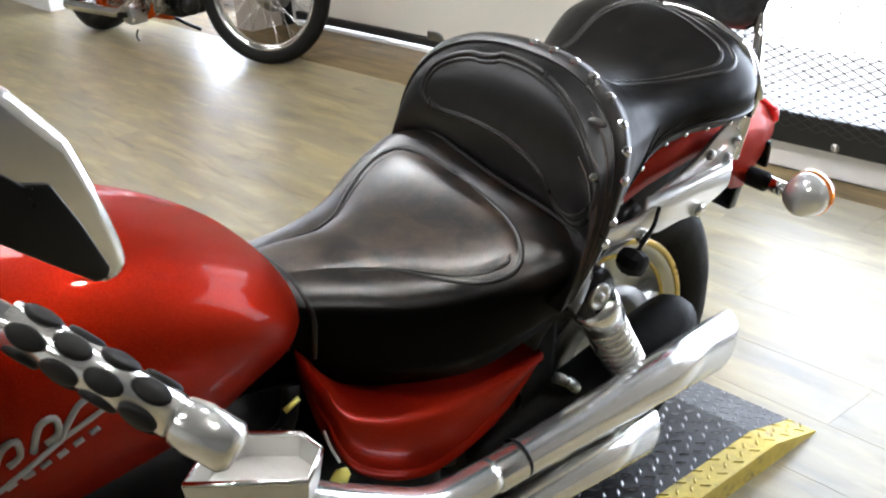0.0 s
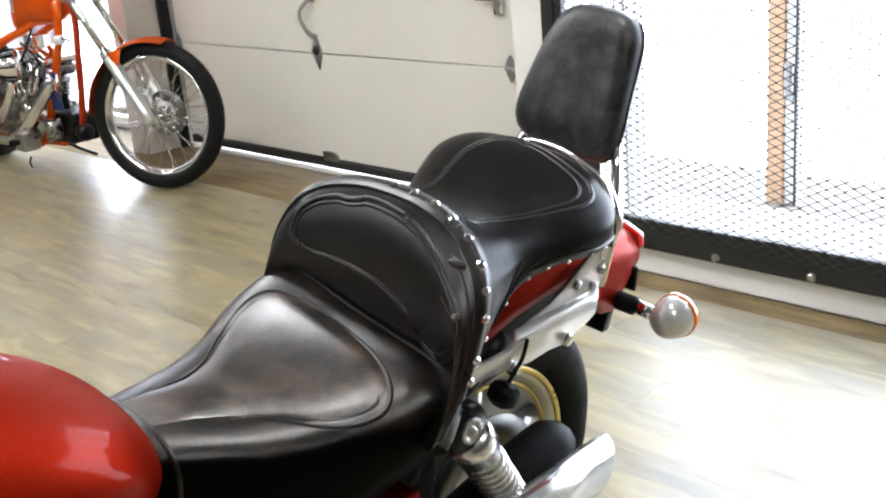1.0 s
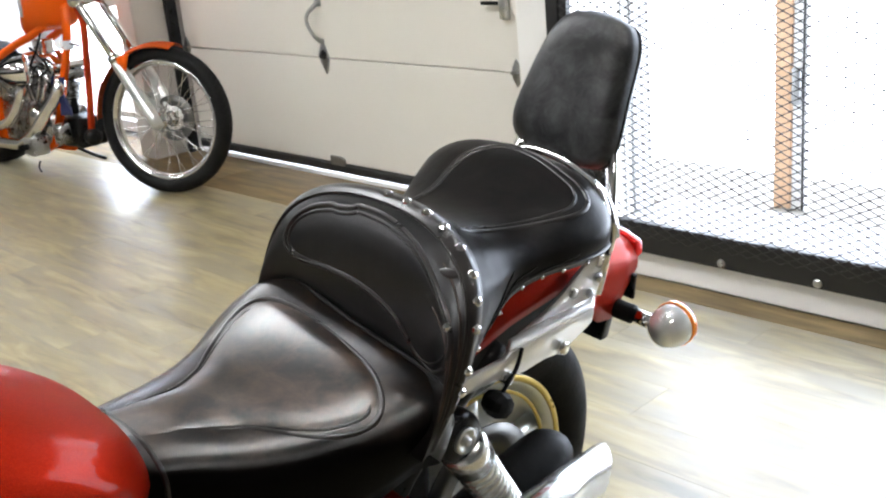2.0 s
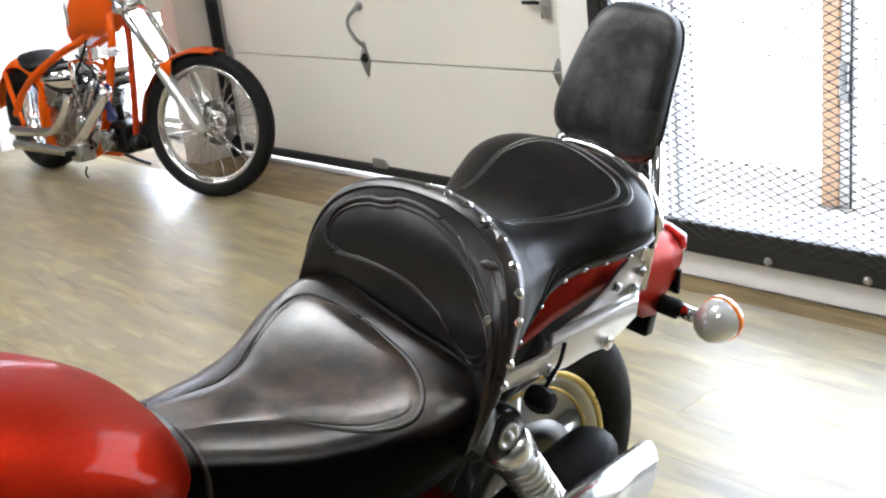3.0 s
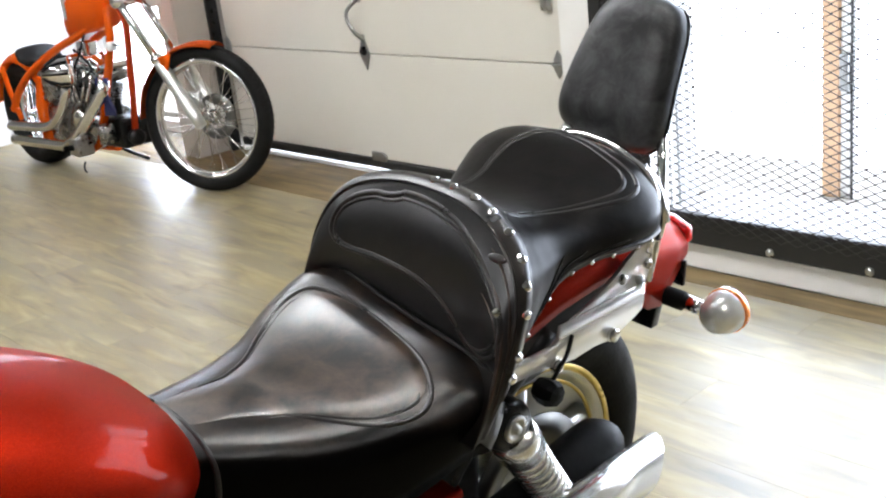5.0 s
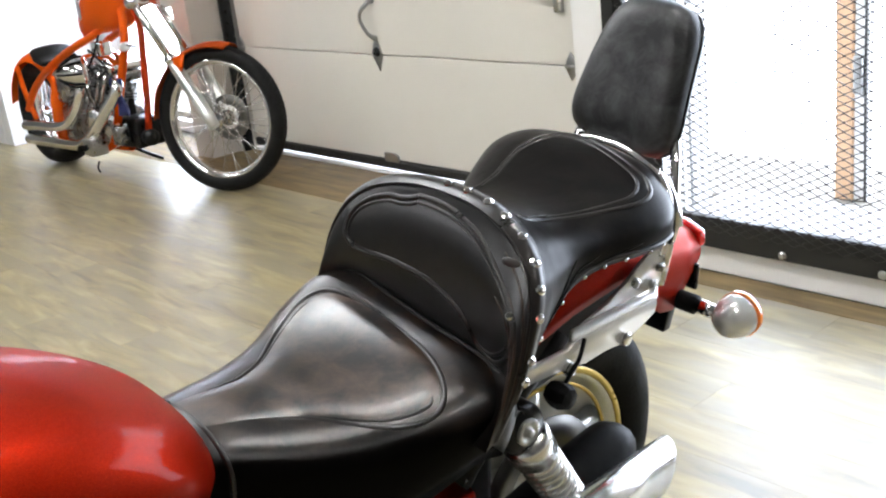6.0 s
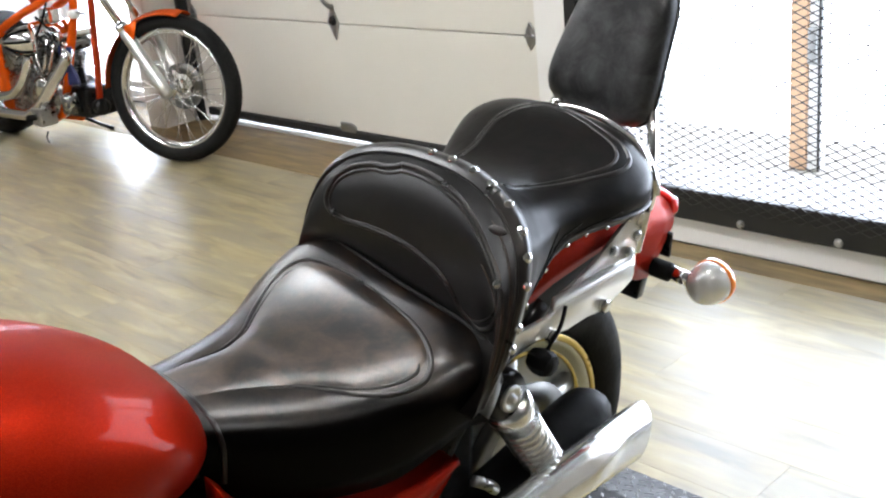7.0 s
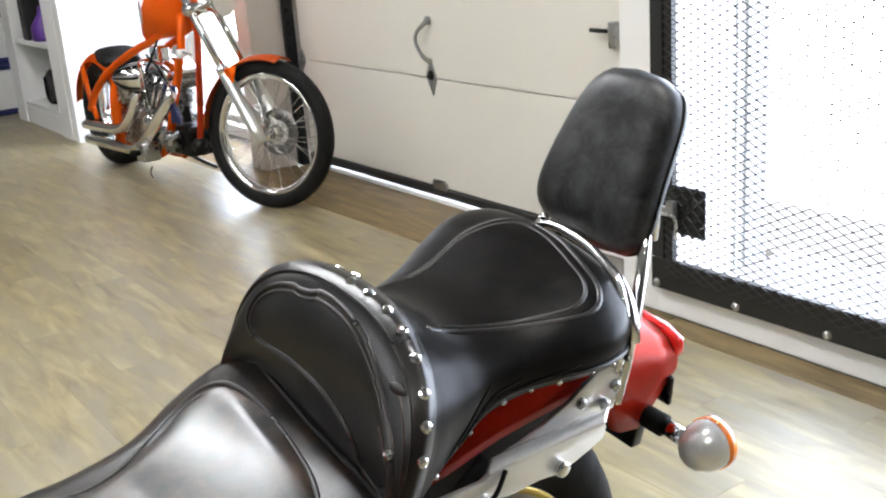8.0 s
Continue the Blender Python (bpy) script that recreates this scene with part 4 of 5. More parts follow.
for s_ in (1, -1):
    sig = part("turn_signal", lathe([(-0.030, 0.002), (-0.028, 0.014), (-0.018, 0.026), (0.0, 0.034), (0.016, 0.036), (0.026, 0.0355), (0.027, 0.002)], 28, (s_ * 0.218, 0.444, 0.692), "Y"), M_PALECHROME, bike, "chrome bullet turn signal")
    part("lens", lathe([(0.0275, 0.002), (0.0275, 0.0350), (0.034, 0.033), (0.042, 0.020), (0.044, 0.002)], 24, (s_ * 0.218, 0.444, 0.692), "Y"), M_AMBER, sig, "amber lens")
    part("lens_rim", lathe([(0.016, 0.0345), (0.017, 0.0372), (0.030, 0.0368), (0.031, 0.0345)], 24, (s_ * 0.218, 0.444, 0.692), "Y", closed=True), M_AMBER, sig)
    part("signal_stalk", tube([(s_ * 0.085, 0.440, 0.692), (s_ * 0.150, 0.446, 0.690)], 0.0165, 14), M_RUBBER, bike, "black rubber signal stalk")
    part("signal_neck", tube([(s_ * 0.148, 0.446, 0.690), (s_ * 0.198, 0.444, 0.691)], [0.013, 0.012], 14), M_CHROME, bike, "chrome signal neck")

# chrome fender struts and bag supports
for s_ in (1, -1):
    xo = 0.166 if s_ > 0 else -0.176
    st_ = part("fender_strut", slab([(-0.03, 0.735), (0.014, 0.732), (0.078, 0.727), (0.146, 0.717), (0.190, 0.720), (0.226, 0.716), (0.251, 0.723), (0.278, 0.732), (0.300, 0.741), (0.304, 0.758), (0.300, 0.766), (0.201, 0.765), (0.116, 0.762), (0.104, 0.755), (-0.03, 0.757)], 0.010, 0, xo, 0.0025), M_PALECHROME, bike, "chrome fender strut plate")
    for y, z in ((0.226, 0.727), (0.103, 0.727)):
        part("bolt", lathe([(0.0, 0.001), (0.0, 0.011), (s_ * 0.008, 0.011), (s_ * 0.010, 0.008), (s_ * 0.010, 0.001)], 8, (xo + (0.010 if s_ > 0 else 0), y, z), "X"), M_CHROME, st_, "chrome bolt")
    sx = 0.176 * s_
    lip = loft([[Vector((sx, y, 0.764)), Vector((sx - s_ * 0.001, y, 0.767)), Vector((sx - s_ * 0.014, y + 0.016, 0.774)), Vector((sx - s_ * 0.018, y + 0.016, 0.772)), Vector((sx - s_ * 0.008, y, 0.762))] for y in (0.112, 0.116, 0.298, 0.303)])
    part("strut_flange", lip, M_PALECHROME, st_)
    pl = part("bracket_plate", slab([(0.148, 0.757), (0.342, 0.757), (0.350, 0.800), (0.368, 0.838), (0.353, 0.840), (0.328, 0.833), (0.285, 0.810), (0.268, 0.798), (0.222, 0.777), (0.183, 0.764)], 0.007, 0, 0.142 if s_ > 0 else -0.149, 0.002), M_PALECHROME, bike, "chrome backrest bracket")
    for y, z in ((0.338, 0.795), (0.280, 0.788), (0.322, 0.772)):
        part("bolt", lathe([(0.0, 0.001), (0.0, 0.008), (s_ * 0.006, 0.008), (s_ * 0.008, 0.004), (s_ * 0.008, 0.001)], 8, (0.149 * s_, y, z), "X"), M_STEEL, pl)
part("seat_underside", box(-0.12, 0.13, 0.05, 0.33, 0.825, 0.856, 0.01), M_BLACK, bike, "black seat pan")
part("helmet_lock", lathe([(-0.020, 0.004), (-0.018, 0.016), (-0.006, 0.020), (0.008, 0.020), (0.017, 0.016), (0.020, 0.004)], 8, (0.190, 0.074, 0.702), "X"), M_RUBBER, bike, "black knob under the strut", smooth=False)
part("cable", tube([(0.178, 0.135, 0.762), (0.186, 0.116, 0.742), (0.189, 0.096, 0.728), (0.190, 0.082, 0.716)], 0.0032, 6, 4), M_RUBBER, bike)

# rear wheel
wheel = part("rear_wheel", lathe([(-0.030, 0.02), (-0.055, 0.05), (-0.058, 0.185), (-0.064, 0.195), (-0.064, 0.206), (-0.058, 0.208), (0.058, 0.208), (0.064, 0.206), (0.064, 0.195), (0.058, 0.185), (0.030, 0.170), (0.026, 0.060), (0.055, 0.05), (0.055, 0.02)], 48, (0, 0.172, 0.430), "X"), M_SATIN, bike, "polished cast rear wheel")
part("tyre", lathe([(-0.058, 0.204), (-0.068, 0.215), (-0.077, 0.245), (-0.075, 0.270), (-0.060, 0.292), (-0.030, 0.306), (0.0, 0.310), (0.030, 0.306), (0.060, 0.292), (0.075, 0.270), (0.077, 0.245), (0.068, 0.215), (0.058, 0.204)], 64, (0, 0.172, 0.430), "X", closed=True), M_RUBBER, wheel, "black rear tyre")
part("rim_stripe", lathe([(0.0645, 0.195), (0.067, 0.196), (0.067, 0.206), (0.0645, 0.207)], 48, (0, 0.172, 0.430), "X", closed=True), M_BRASS, wheel, "yellowed rim edge")
part("rim_stripe", lathe([(0.052, 0.170), (0.056, 0.170), (0.056, 0.176), (0.052, 0.176)], 48, (0, 0.172, 0.430), "X", closed=True), M_BRASS, wheel, "yellowed rim line")
for k in range(5):
    a = 2 * math.pi * k / 5 + 0.3
    part("spoke", tube([(0.034, 0.172 + 0.05 * math.cos(a), 0.430 + 0.05 * math.sin(a)), (0.034, 0.172 + 0.185 * math.cos(a), 0.430 + 0.185 * math.sin(a))], [0.026, 0.018], 8), M_SATIN, wheel)
part("brake_disc", lathe([(0.066, 0.07), (0.070, 0.07), (0.070, 0.125), (0.066, 0.125)], 40, (0, 0.172, 0.430), "X", closed=True), M_DISC, wheel, "dull steel brake disc")

# swingarm and shocks
for s_ in (1, -1):
    part("swingarm", tube([(s_ * 0.112, -0.16, 0.420), (s_ * 0.120, 0.05, 0.452), (s_ * 0.126, 0.190, 0.482), (s_ * 0.126, 0.265, 0.488), (s_ * 0.126, 0.300, 0.474)], [0.036, 0.036, 0.042, 0.045, 0.030], 14, 5), M_DARK, bike, "black swingarm")
    part("axle_nut", lathe([(0, 0.002), (0, 0.020), (s_ * 0.014, 0.020), (s_ * 0.018, 0.012), (s_ * 0.018, 0.002)], 6, (s_ * 0.155, 0.225, 0.430), "X"), M_BLACK, bike)
    part("adjuster", tube([(s_ * 0.150, 0.282, 0.442), (s_ * 0.152, 0.294, 0.412), (s_ * 0.150, 0.312, 0.392)], 0.007, 8, 4), M_STEEL, bike, "steel chain adjuster")
    top, bot = Vector((s_ * 0.165, 0.012, 0.670)), Vector((s_ * 0.150, 0.168, 0.425))
    d = (bot - top).normalized()
    q = d.to_track_quat("Z", "Y").to_matrix().to_4x4()
    shock = part("shock_absorber", tube([top, top + d * 0.285], 0.013, 12), M_STEEL, bike, "chrome coil-over shock absorber")
    part("upper_cover", moved(lathe([(0.030, 0.004), (0.030, 0.034), (0.040, 0.037), (0.078, 0.036), (0.081, 0.004)], 24, axis="Z"), Matrix.Translation(top) @ q), M_PIPE, shock, "chrome upper cover")
    coil = [Matrix.Translation(top) @ q @ Vector((0.028 * math.cos(a), 0.028 * math.sin(a), 0.082 + 0.150 * a / (2 * math.pi * 9))) for a in np.linspace(0, 2 * math.pi * 9, 200)]
    part("spring", tube(coil, 0.0052, 7), M_PIPE, shock, "chrome coil spring")
    part("lower_cup", moved(lathe([(0.232, 0.004), (0.232, 0.034), (0.246, 0.034), (0.258, 0.020), (0.258, 0.004)], 24, axis="Z"), Matrix.Translation(top) @ q), M_CHROME, shock)
    part("eye_bush", lathe([(-0.020, 0.006), (-0.020, 0.034), (-0.012, 0.038), (0.012, 0.038), (0.020, 0.034), (0.020, 0.006)], 24, top, "X"), M_BLACK, shock, "black upper eye")
    part("eye_cap", lathe([(s_ * 0.0205, 0.001), (s_ * 0.0205, 0.020), (s_ * 0.026, 0.020), (s_ * 0.026, 0.014), (s_ * 0.022, 0.012), (s_ * 0.022, 0.007), (s_ * 0.030, 0.006), (s_ * 0.030, 0.001)], 24, top, "X"), M_STEEL, shock, "steel mounting cap")

# exhausts
def muffler(x, y0, z0, y1, z1, r, cut, label):
    m_ = bmesh.new()
    n = 28
    rings2 = []
    axis_ = Vector((0, y1 - y0, z1 - z0)).normalized()
    up = Vector((1, 0, 0)).cross(axis_)
    for t, rr in ((0.0, 0.63), (0.02, 0.69), (0.14, 0.71), (0.30, 0.76), (0.52, 0.84), (0.75, 0.94), (1.0, 1.0)):
        ring = []
        for k in range(n):
            a = 2 * math.pi * k / n
            off = r * rr * (math.cos(a) * Vector((1, 0, 0)) + math.sin(a) * up)
            shift_ = cut * (0.5 + 0.5 * math.sin(a - 0.7)) if t == 1.0 else 0.0
            ring.append(Vector((x, y0, z0)) + axis_ * (t * (Vector((0, y1 - y0, z1 - z0)).length) + shift_) + off)
        rings2.append(ring)
    for rr, back in ((0.93, 0.0), (0.90, 0.12)):
        ring = []
        for k in range(n):
            a = 2 * math.pi * k / n
            off = r * rr * (math.cos(a) * Vector((1, 0, 0)) + math.sin(a) * up)
            shift_ = cut * (0.5 + 0.5 * math.sin(a - 0.7)) - back
            ring.append(Vector((x, y1, z1)) + axis_ * shift_ + off)
        rings2.append(ring)
    return part("muffler", loft(rings2, bm=m_), M_PIPE, bike, label)


mu = muffler(0.205, -0.200, 0.478, 0.264, 0.477, 0.039, 0.070, "chrome slash-cut upper megaphone muffler")
part("joint_ring", moved(lathe([(-0.0018, 0.024), (-0.0018, 0.0290), (0.0018, 0.0290), (0.0018, 0.024)], 28, axis="Y", closed=True), pose(0.205, -0.145, 0.481, 1, 0, 0)), M_BLACK, mu, "black joint ring")
muffler(0.212, -0.250, 0.400, 0.105, 0.388, 0.031, 0.045, "chrome slash-cut lower megaphone muffler")
part("header_pipe", tube([(0.205, -0.195, 0.480), (0.205, -0.30, 0.490), (0.202, -0.40, 0.548), (0.192, -0.49, 0.605), (0.15, -0.58, 0.63)], 0.026, 18, 6), M_PIPE, bike, "chrome header pipe")
part("header_pipe", tube([(0.212, -0.245, 0.404), (0.210, -0.36, 0.402), (0.195, -0.50, 0.430), (0.15, -0.62, 0.50)], 0.024, 18, 6), M_PIPE, bike, "chrome header pipe")
muffler(-0.205, -0.200, 0.478, 0.264, 0.477, 0.039, 0.070, "chrome slash-cut upper megaphone muffler")
muffler(-0.212, -0.250, 0.400, 0.105, 0.388, 0.031, 0.045, "chrome slash-cut lower megaphone muffler")

# tank
def tank_ring(y, zt, w, zw, zb, wb, n=40):
    pts = []
    for k in range(n):
        a = 2 * math.pi * k / n
        ca, sa = math.cos(a), math.sin(a)
        if sa >= 0:
            pts.append(Vector((w * math.copysign(abs(ca) ** 0.85, ca), y, zw + (zt - zw) * sa ** 0.85)))
        else:
            ww = wb + (w - wb) * (1 - abs(sa)) ** 1.0
            pts.append(Vector((ww * math.copysign(abs(ca) ** 0.5, ca), y, zw + (zw - zb) * -abs(sa) ** 0.9)))
    return pts


TANK = [(-0.398, 0.792, 0.050, 0.765, 0.735, 0.04), (-0.410, 0.822, 0.098, 0.775, 0.715, 0.07), (-0.435, 0.852, 0.132, 0.785, 0.700, 0.10), (-0.480, 0.884, 0.158, 0.805, 0.690, 0.12), (-0.550, 0.921, 0.176, 0.830, 0.668, 0.145),
        (-0.640, 0.953, 0.186, 0.850, 0.657, 0.155), (-0.740, 0.971, 0.186, 0.862, 0.652, 0.160), (-0.850, 0.976, 0.170, 0.870, 0.668, 0.140), (-0.950, 0.975, 0.140, 0.875, 0.760, 0.09), (-1.010, 0.950, 0.100, 0.875, 0.800, 0.06), (-1.030, 0.915, 0.040, 0.875, 0.84, 0.03)]
ta = np.array(TANK)
tr_ = []
for i in range(len(ta) - 1):
    p0, p1, p2, p3 = ta[max(i - 1, 0)], ta[i], ta[i + 1], ta[min(i + 2, len(ta) - 1)]
    for k in range(4):
        t = k / 4
        tr_.append(tank_ring(*map(float, 0.5 * (2 * p1 + (p2 - p0) * t + (2 * p0 - 5 * p1 + 4 * p2 - p3) * t * t + (3 * p1 - p0 - 3 * p2 + p3) * t ** 3))))
tr_.append(tank_ring(*map(float, ta[-1])))
tank = part("fuel_tank", loft(tr_), M_RED, bike, "red metallic teardrop fuel tank")
part("filler_cap", lathe([(0.0, 0.042), (0.010, 0.042), (0.018, 0.034), (0.020, 0.004)], 28, (0.0, -0.74, 0.978), "Z"), M_CHROME, tank, "chrome filler cap")

def tank_side(y, z, lift=0.0012):
    r = min(tr_, key=lambda q: abs(q[0].y - y))
    q = min((v for v in r if v.x > 0), key=lambda v: abs(v.z - z))
    k = r.index(q)
    a, c = r[(k - 1) % len(r)], r[(k + 1) % len(r)]
    lo, hi = (a, c) if a.z < c.z else (c, a)
    seg = (lo, q) if z < q.z else (q, hi)
    t = (z - seg[0].z) / max(1e-6, seg[1].z - seg[0].z)
    return Vector((seg[0].x + (seg[1].x - seg[0].x) * t + lift, y, z))


def tank_stroke(pts, r, mat, label):
    return part("tank_transfer", tube([tank_side(y, z) for y, z in pts], r, 6, 3), mat, tank, label)


# plain strokes for the tank's emblem: a slanted swash, three loops, a row of small bars and an arc
tank_stroke([(-0.92, 0.735), (-0.82, 0.775), (-0.72, 0.815), (-0.675, 0.832)], 0.0028, M_SILVER, "slanted silver stroke")
for y0, z0 in ((-0.80, 0.808), (-0.765, 0.820), (-0.73, 0.832)):
    tank_stroke([(y0 - 0.018, z0 - 0.020), (y0 - 0.010, z0 + 0.008), (y0 + 0.004, z0 + 0.012), (y0 + 0.006, z0 - 0.008), (y0 - 0.006, z0 - 0.016)], 0.0036, M_SILVER, "silver loop")
tank_stroke([(-0.725, 0.812), (-0.705, 0.845), (-0.690, 0.852)], 0.0034, M_SILVER, "silver stroke")
for k in range(6):
    tank_stroke([(-0.775 + 0.016 * k, 0.774 + 0.0062 * k), (-0.766 + 0.016 * k, 0.778 + 0.0062 * k)], 0.0030, M_SILVER, "small silver bar")
for k in range(4):
    a = radians(150 - 32 * k)
    tank_stroke([(-0.815 + 0.034 * math.cos(a), 0.838 + 0.030 * math.sin(a)), (-0.815 + 0.034 * math.cos(a - 0.3), 0.838 + 0.030 * math.sin(a - 0.3))], 0.0045, M_SILVER, "silver arc piece")
tank_stroke([(-0.820, 0.842), (-0.812, 0.846)], 0.006, M_SHELF, "white square mark")

# side cover: bright upper bevel, curved lower skin
def cover_ring(y, zt, zr, zb, x):
    return [Vector((x - 0.085, y, zt + 0.012)), Vector((x - 0.040, y, zt)), Vector((x - 0.010, y, zr + (zt - zr) * 0.42)), Vector((x + 0.003, y, zr + 0.006)), Vector((x + 0.007, y, zr - 0.004)), Vector((x + 0.004, y, zr + (zb - zr) * 0.45)), Vector((x - 0.004, y, zb + 0.020)),
            Vector((x - 0.004, y, zb + 0.014)), Vector((x + 0.002, y, zb + 0.007)), Vector((x - 0.006, y, zb)), Vector((x - 0.035, y, zb)), Vector((x - 0.060, y, (zt + zb) / 2)), Vector((x - 0.090, y, zt))]


COVER = [(-0.412, 0.712, 0.690, 0.640, 0.154), (-0.402, 0.700, 0.664, 0.600, 0.162), (-0.380, 0.670, 0.644, 0.560, 0.166), (-0.330, 0.641, 0.617, 0.520, 0.169), (-0.273, 0.626, 0.600, 0.497, 0.170),
         (-0.224, 0.616, 0.593, 0.499, 0.169), (-0.180, 0.607, 0.590, 0.508, 0.167), (-0.130, 0.600, 0.591, 0.530, 0.165), (-0.085, 0.596, 0.593, 0.566, 0.162), (-0.066, 0.594, 0.593, 0.582, 0.160)]
for s_ in (1, -1):
    ca_ = np.array(COVER)
    rg = []
    for i in range(len(ca_) - 1):
        p0, p1, p2, p3 = ca_[max(i - 1, 0)], ca_[i], ca_[i + 1], ca_[min(i + 2, len(ca_) - 1)]
        for k in range(4):
            t = k / 4
            rg.append(cover_ring(*map(float, 0.5 * (2 * p1 + (p2 - p0) * t + (2 * p0 - 5 * p1 + 4 * p2 - p3) * t * t + (3 * p1 - p0 - 3 * p2 + p3) * t ** 3))))
    rg.append(cover_ring(*map(float, ca_[-1])))
    if s_ < 0:
        rg = [[Vector((-p.x, p.y, p.z)) for p in r] for r in rg]
    part("side_cover", loft(rg), M_RED, bike, "glossy red side cover with a raised ridge")

# engine, frame and the dark works below
part("engine_block", box(-0.15, 0.15, -0.74, -0.22, 0.20, 0.60, 0.03), M_DARK, bike, "dark engine castings")
for y, a in ((-0.60, 18), (-0.38, -18)):
    fins = bmesh.new()
    for k in range(7):
        box(-0.13, 0.13, -0.075, 0.075, 0.30 + 0.028 * k, 0.316 + 0.028 * k, 0.003, 1, bm=fins)
    part("cylinder", moved(fins, pose(0, y, 0.10, a, 0, 0)), M_BLACK, bike, "black finned cylinder")
part("frame_tube", tube([(0.06, -0.95, 0.85), (0.10, -0.80, 0.60), (0.11, -0.74, 0.25), (0.11, -0.50, 0.19), (0.11, -0.10, 0.25), (0.105, -0.05, 0.55), (0.12, 0.15, 0.74)], 0.017, 10, 6), M_BLACK, bike)
part("frame_tube", tube([(-0.06, -0.95, 0.85), (-0.10, -0.80, 0.60), (-0.11, -0.74, 0.25), (-0.11, -0.50, 0.19), (-0.11, -0.10, 0.25), (-0.105, -0.05, 0.55), (-0.12, 0.15, 0.74)], 0.017, 10, 6), M_BLACK, bike)
part("frame_spine", tube([(0.0, -1.0, 0.86), (0.0, -0.5, 0.66), (0.0, 0.0, 0.62), (0.0, 0.15, 0.70)], 0.03, 10, 5), M_BLACK, bike)
part("electrics_box", box(-0.12, 0.12, -0.22, 0.02, 0.36, 0.66, 0.02), M_DARK, bike)
part("wiring", tube([(0.12, -0.44, 0.70), (0.135, -0.46, 0.66), (0.13, -0.50, 0.64), (0.12, -0.52, 0.60)], 0.011, 8, 4), M_RUBBER, bike)
part("wire_tag", slab([(-0.468, 0.694), (-0.448, 0.703), (-0.451, 0.709), (-0.471, 0.700)], 0.003, 0, 0.150), M_YELLOWTAG, bike, "yellow wire tape")
part("key_tag", slab([(-0.422, 0.566), (-0.404, 0.562), (-0.397, 0.576), (-0.401, 0.588), (-0.416, 0.592), (-0.426, 0.580)], 0.003, 0, 0.168), M_YELLOWTAG, bike, "yellow paper tag")
part("tag_string", tube([(0.168, -0.410, 0.600), (0.160, -0.416, 0.620), (0.150, -0.418, 0.640)], 0.002, 6, 3), M_SHELF, bike)
for y in (-0.515, -0.475):
    part("hose_clip", lathe([(-0.008, 0.010), (-0.008, 0.014), (0.008, 0.014), (0.008, 0.010)], 14, (0.150, y, 0.655), "X", closed=True), M_CHROME, bike)
part("bracket", tube([(0.140, -0.01, 0.515), (0.148, 0.012, 0.500), (0.146, 0.03, 0.480)], 0.009, 8, 4), M_STEEL, bike)
part("side_stand", tube([(0.12, -0.45, 0.20), (0.20, -0.50, 0.165), (0.275, -0.54, 0.124)], 0.014, 10, 4), M_BLACK, bike)

# open chrome tray in front of the side cover
tray = bmesh.new()
o_ = [(0.194, -0.549), (0.235, -0.499), (0.268, -0.496), (0.302, -0.536), (0.225, -0.634), (0.195, -0.591)]
c_ = Vector((sum(x for x, y in o_) / 6, sum(y for x, y in o_) / 6))


def tray_ring(scale, z):
    return [Vector((c_.x + (x - c_.x) * scale, c_.y + (y - c_.y) * scale, z)) for x, y in o_]


loft([tray_ring(0.90, 0.692), tray_ring(1.0, 0.735), tray_ring(0.93, 0.735), tray_ring(0.86, 0.704)], bm=tray)
part("foot_tray", tray, M_SATIN, bike, "open satin alloy tray of the highway peg", smooth=False)
part("tray_floor", loft([tray_ring(0.865, 0.7045), tray_ring(0.865, 0.7085)]), M_KNURL, bike, "pale knurled tray floor", smooth=False)
part("tray_rim", tube(tray_ring(0.97, 0.736), 0.0032, 8, closed=True), M_CHROME, bike)
part("tray_arm", tube([(0.24, -0.56, 0.695), (0.17, -0.55, 0.63), (0.11, -0.54, 0.50)], 0.012, 8, 4), M_CHROME, bike)

# left handlebar, grip and mirror
G0, G1 = Vector((0.372, -0.655, 0.898)), Vector((0.195, -0.765, 0.985))
gd_ = (G1 - G0).normalized()
gq = Matrix.Translation(G0) @ gd_.to_track_quat("Z", "Y").to_matrix().to_4x4()
bar = part("handlebar", tube([G0 + gd_ * 0.02, G1, (0.10, -0.86, 1.03), (0.04, -0.94, 1.02), (0.0, -0.95, 1.01), (-0.04, -0.94, 1.02), (-0.10, -0.86, 1.03), (-0.195, -0.765, 0.985), (-0.36, -0.66, 0.90)], 0.0125, 12, 5), M_CHROME, bike, "chrome pull-back handlebar")
grip = part("grip", moved(lathe([(0.045, 0.004), (0.045, 0.0195), (0.20, 0.0195), (0.205, 0.004)], 24, axis="Z"), gq), M_PIPE, bike, "satin alloy handlebar grip with rubber pads")
part("end_cap", moved(lathe([(-0.012, 0.004), (-0.012, 0.017), (-0.006, 0.0225), (0.026, 0.0235), (0.040, 0.021), (0.044, 0.018), (0.044, 0.004)], 26, axis="Z"), gq), M_PIPE, grip, "satin bar end cap")
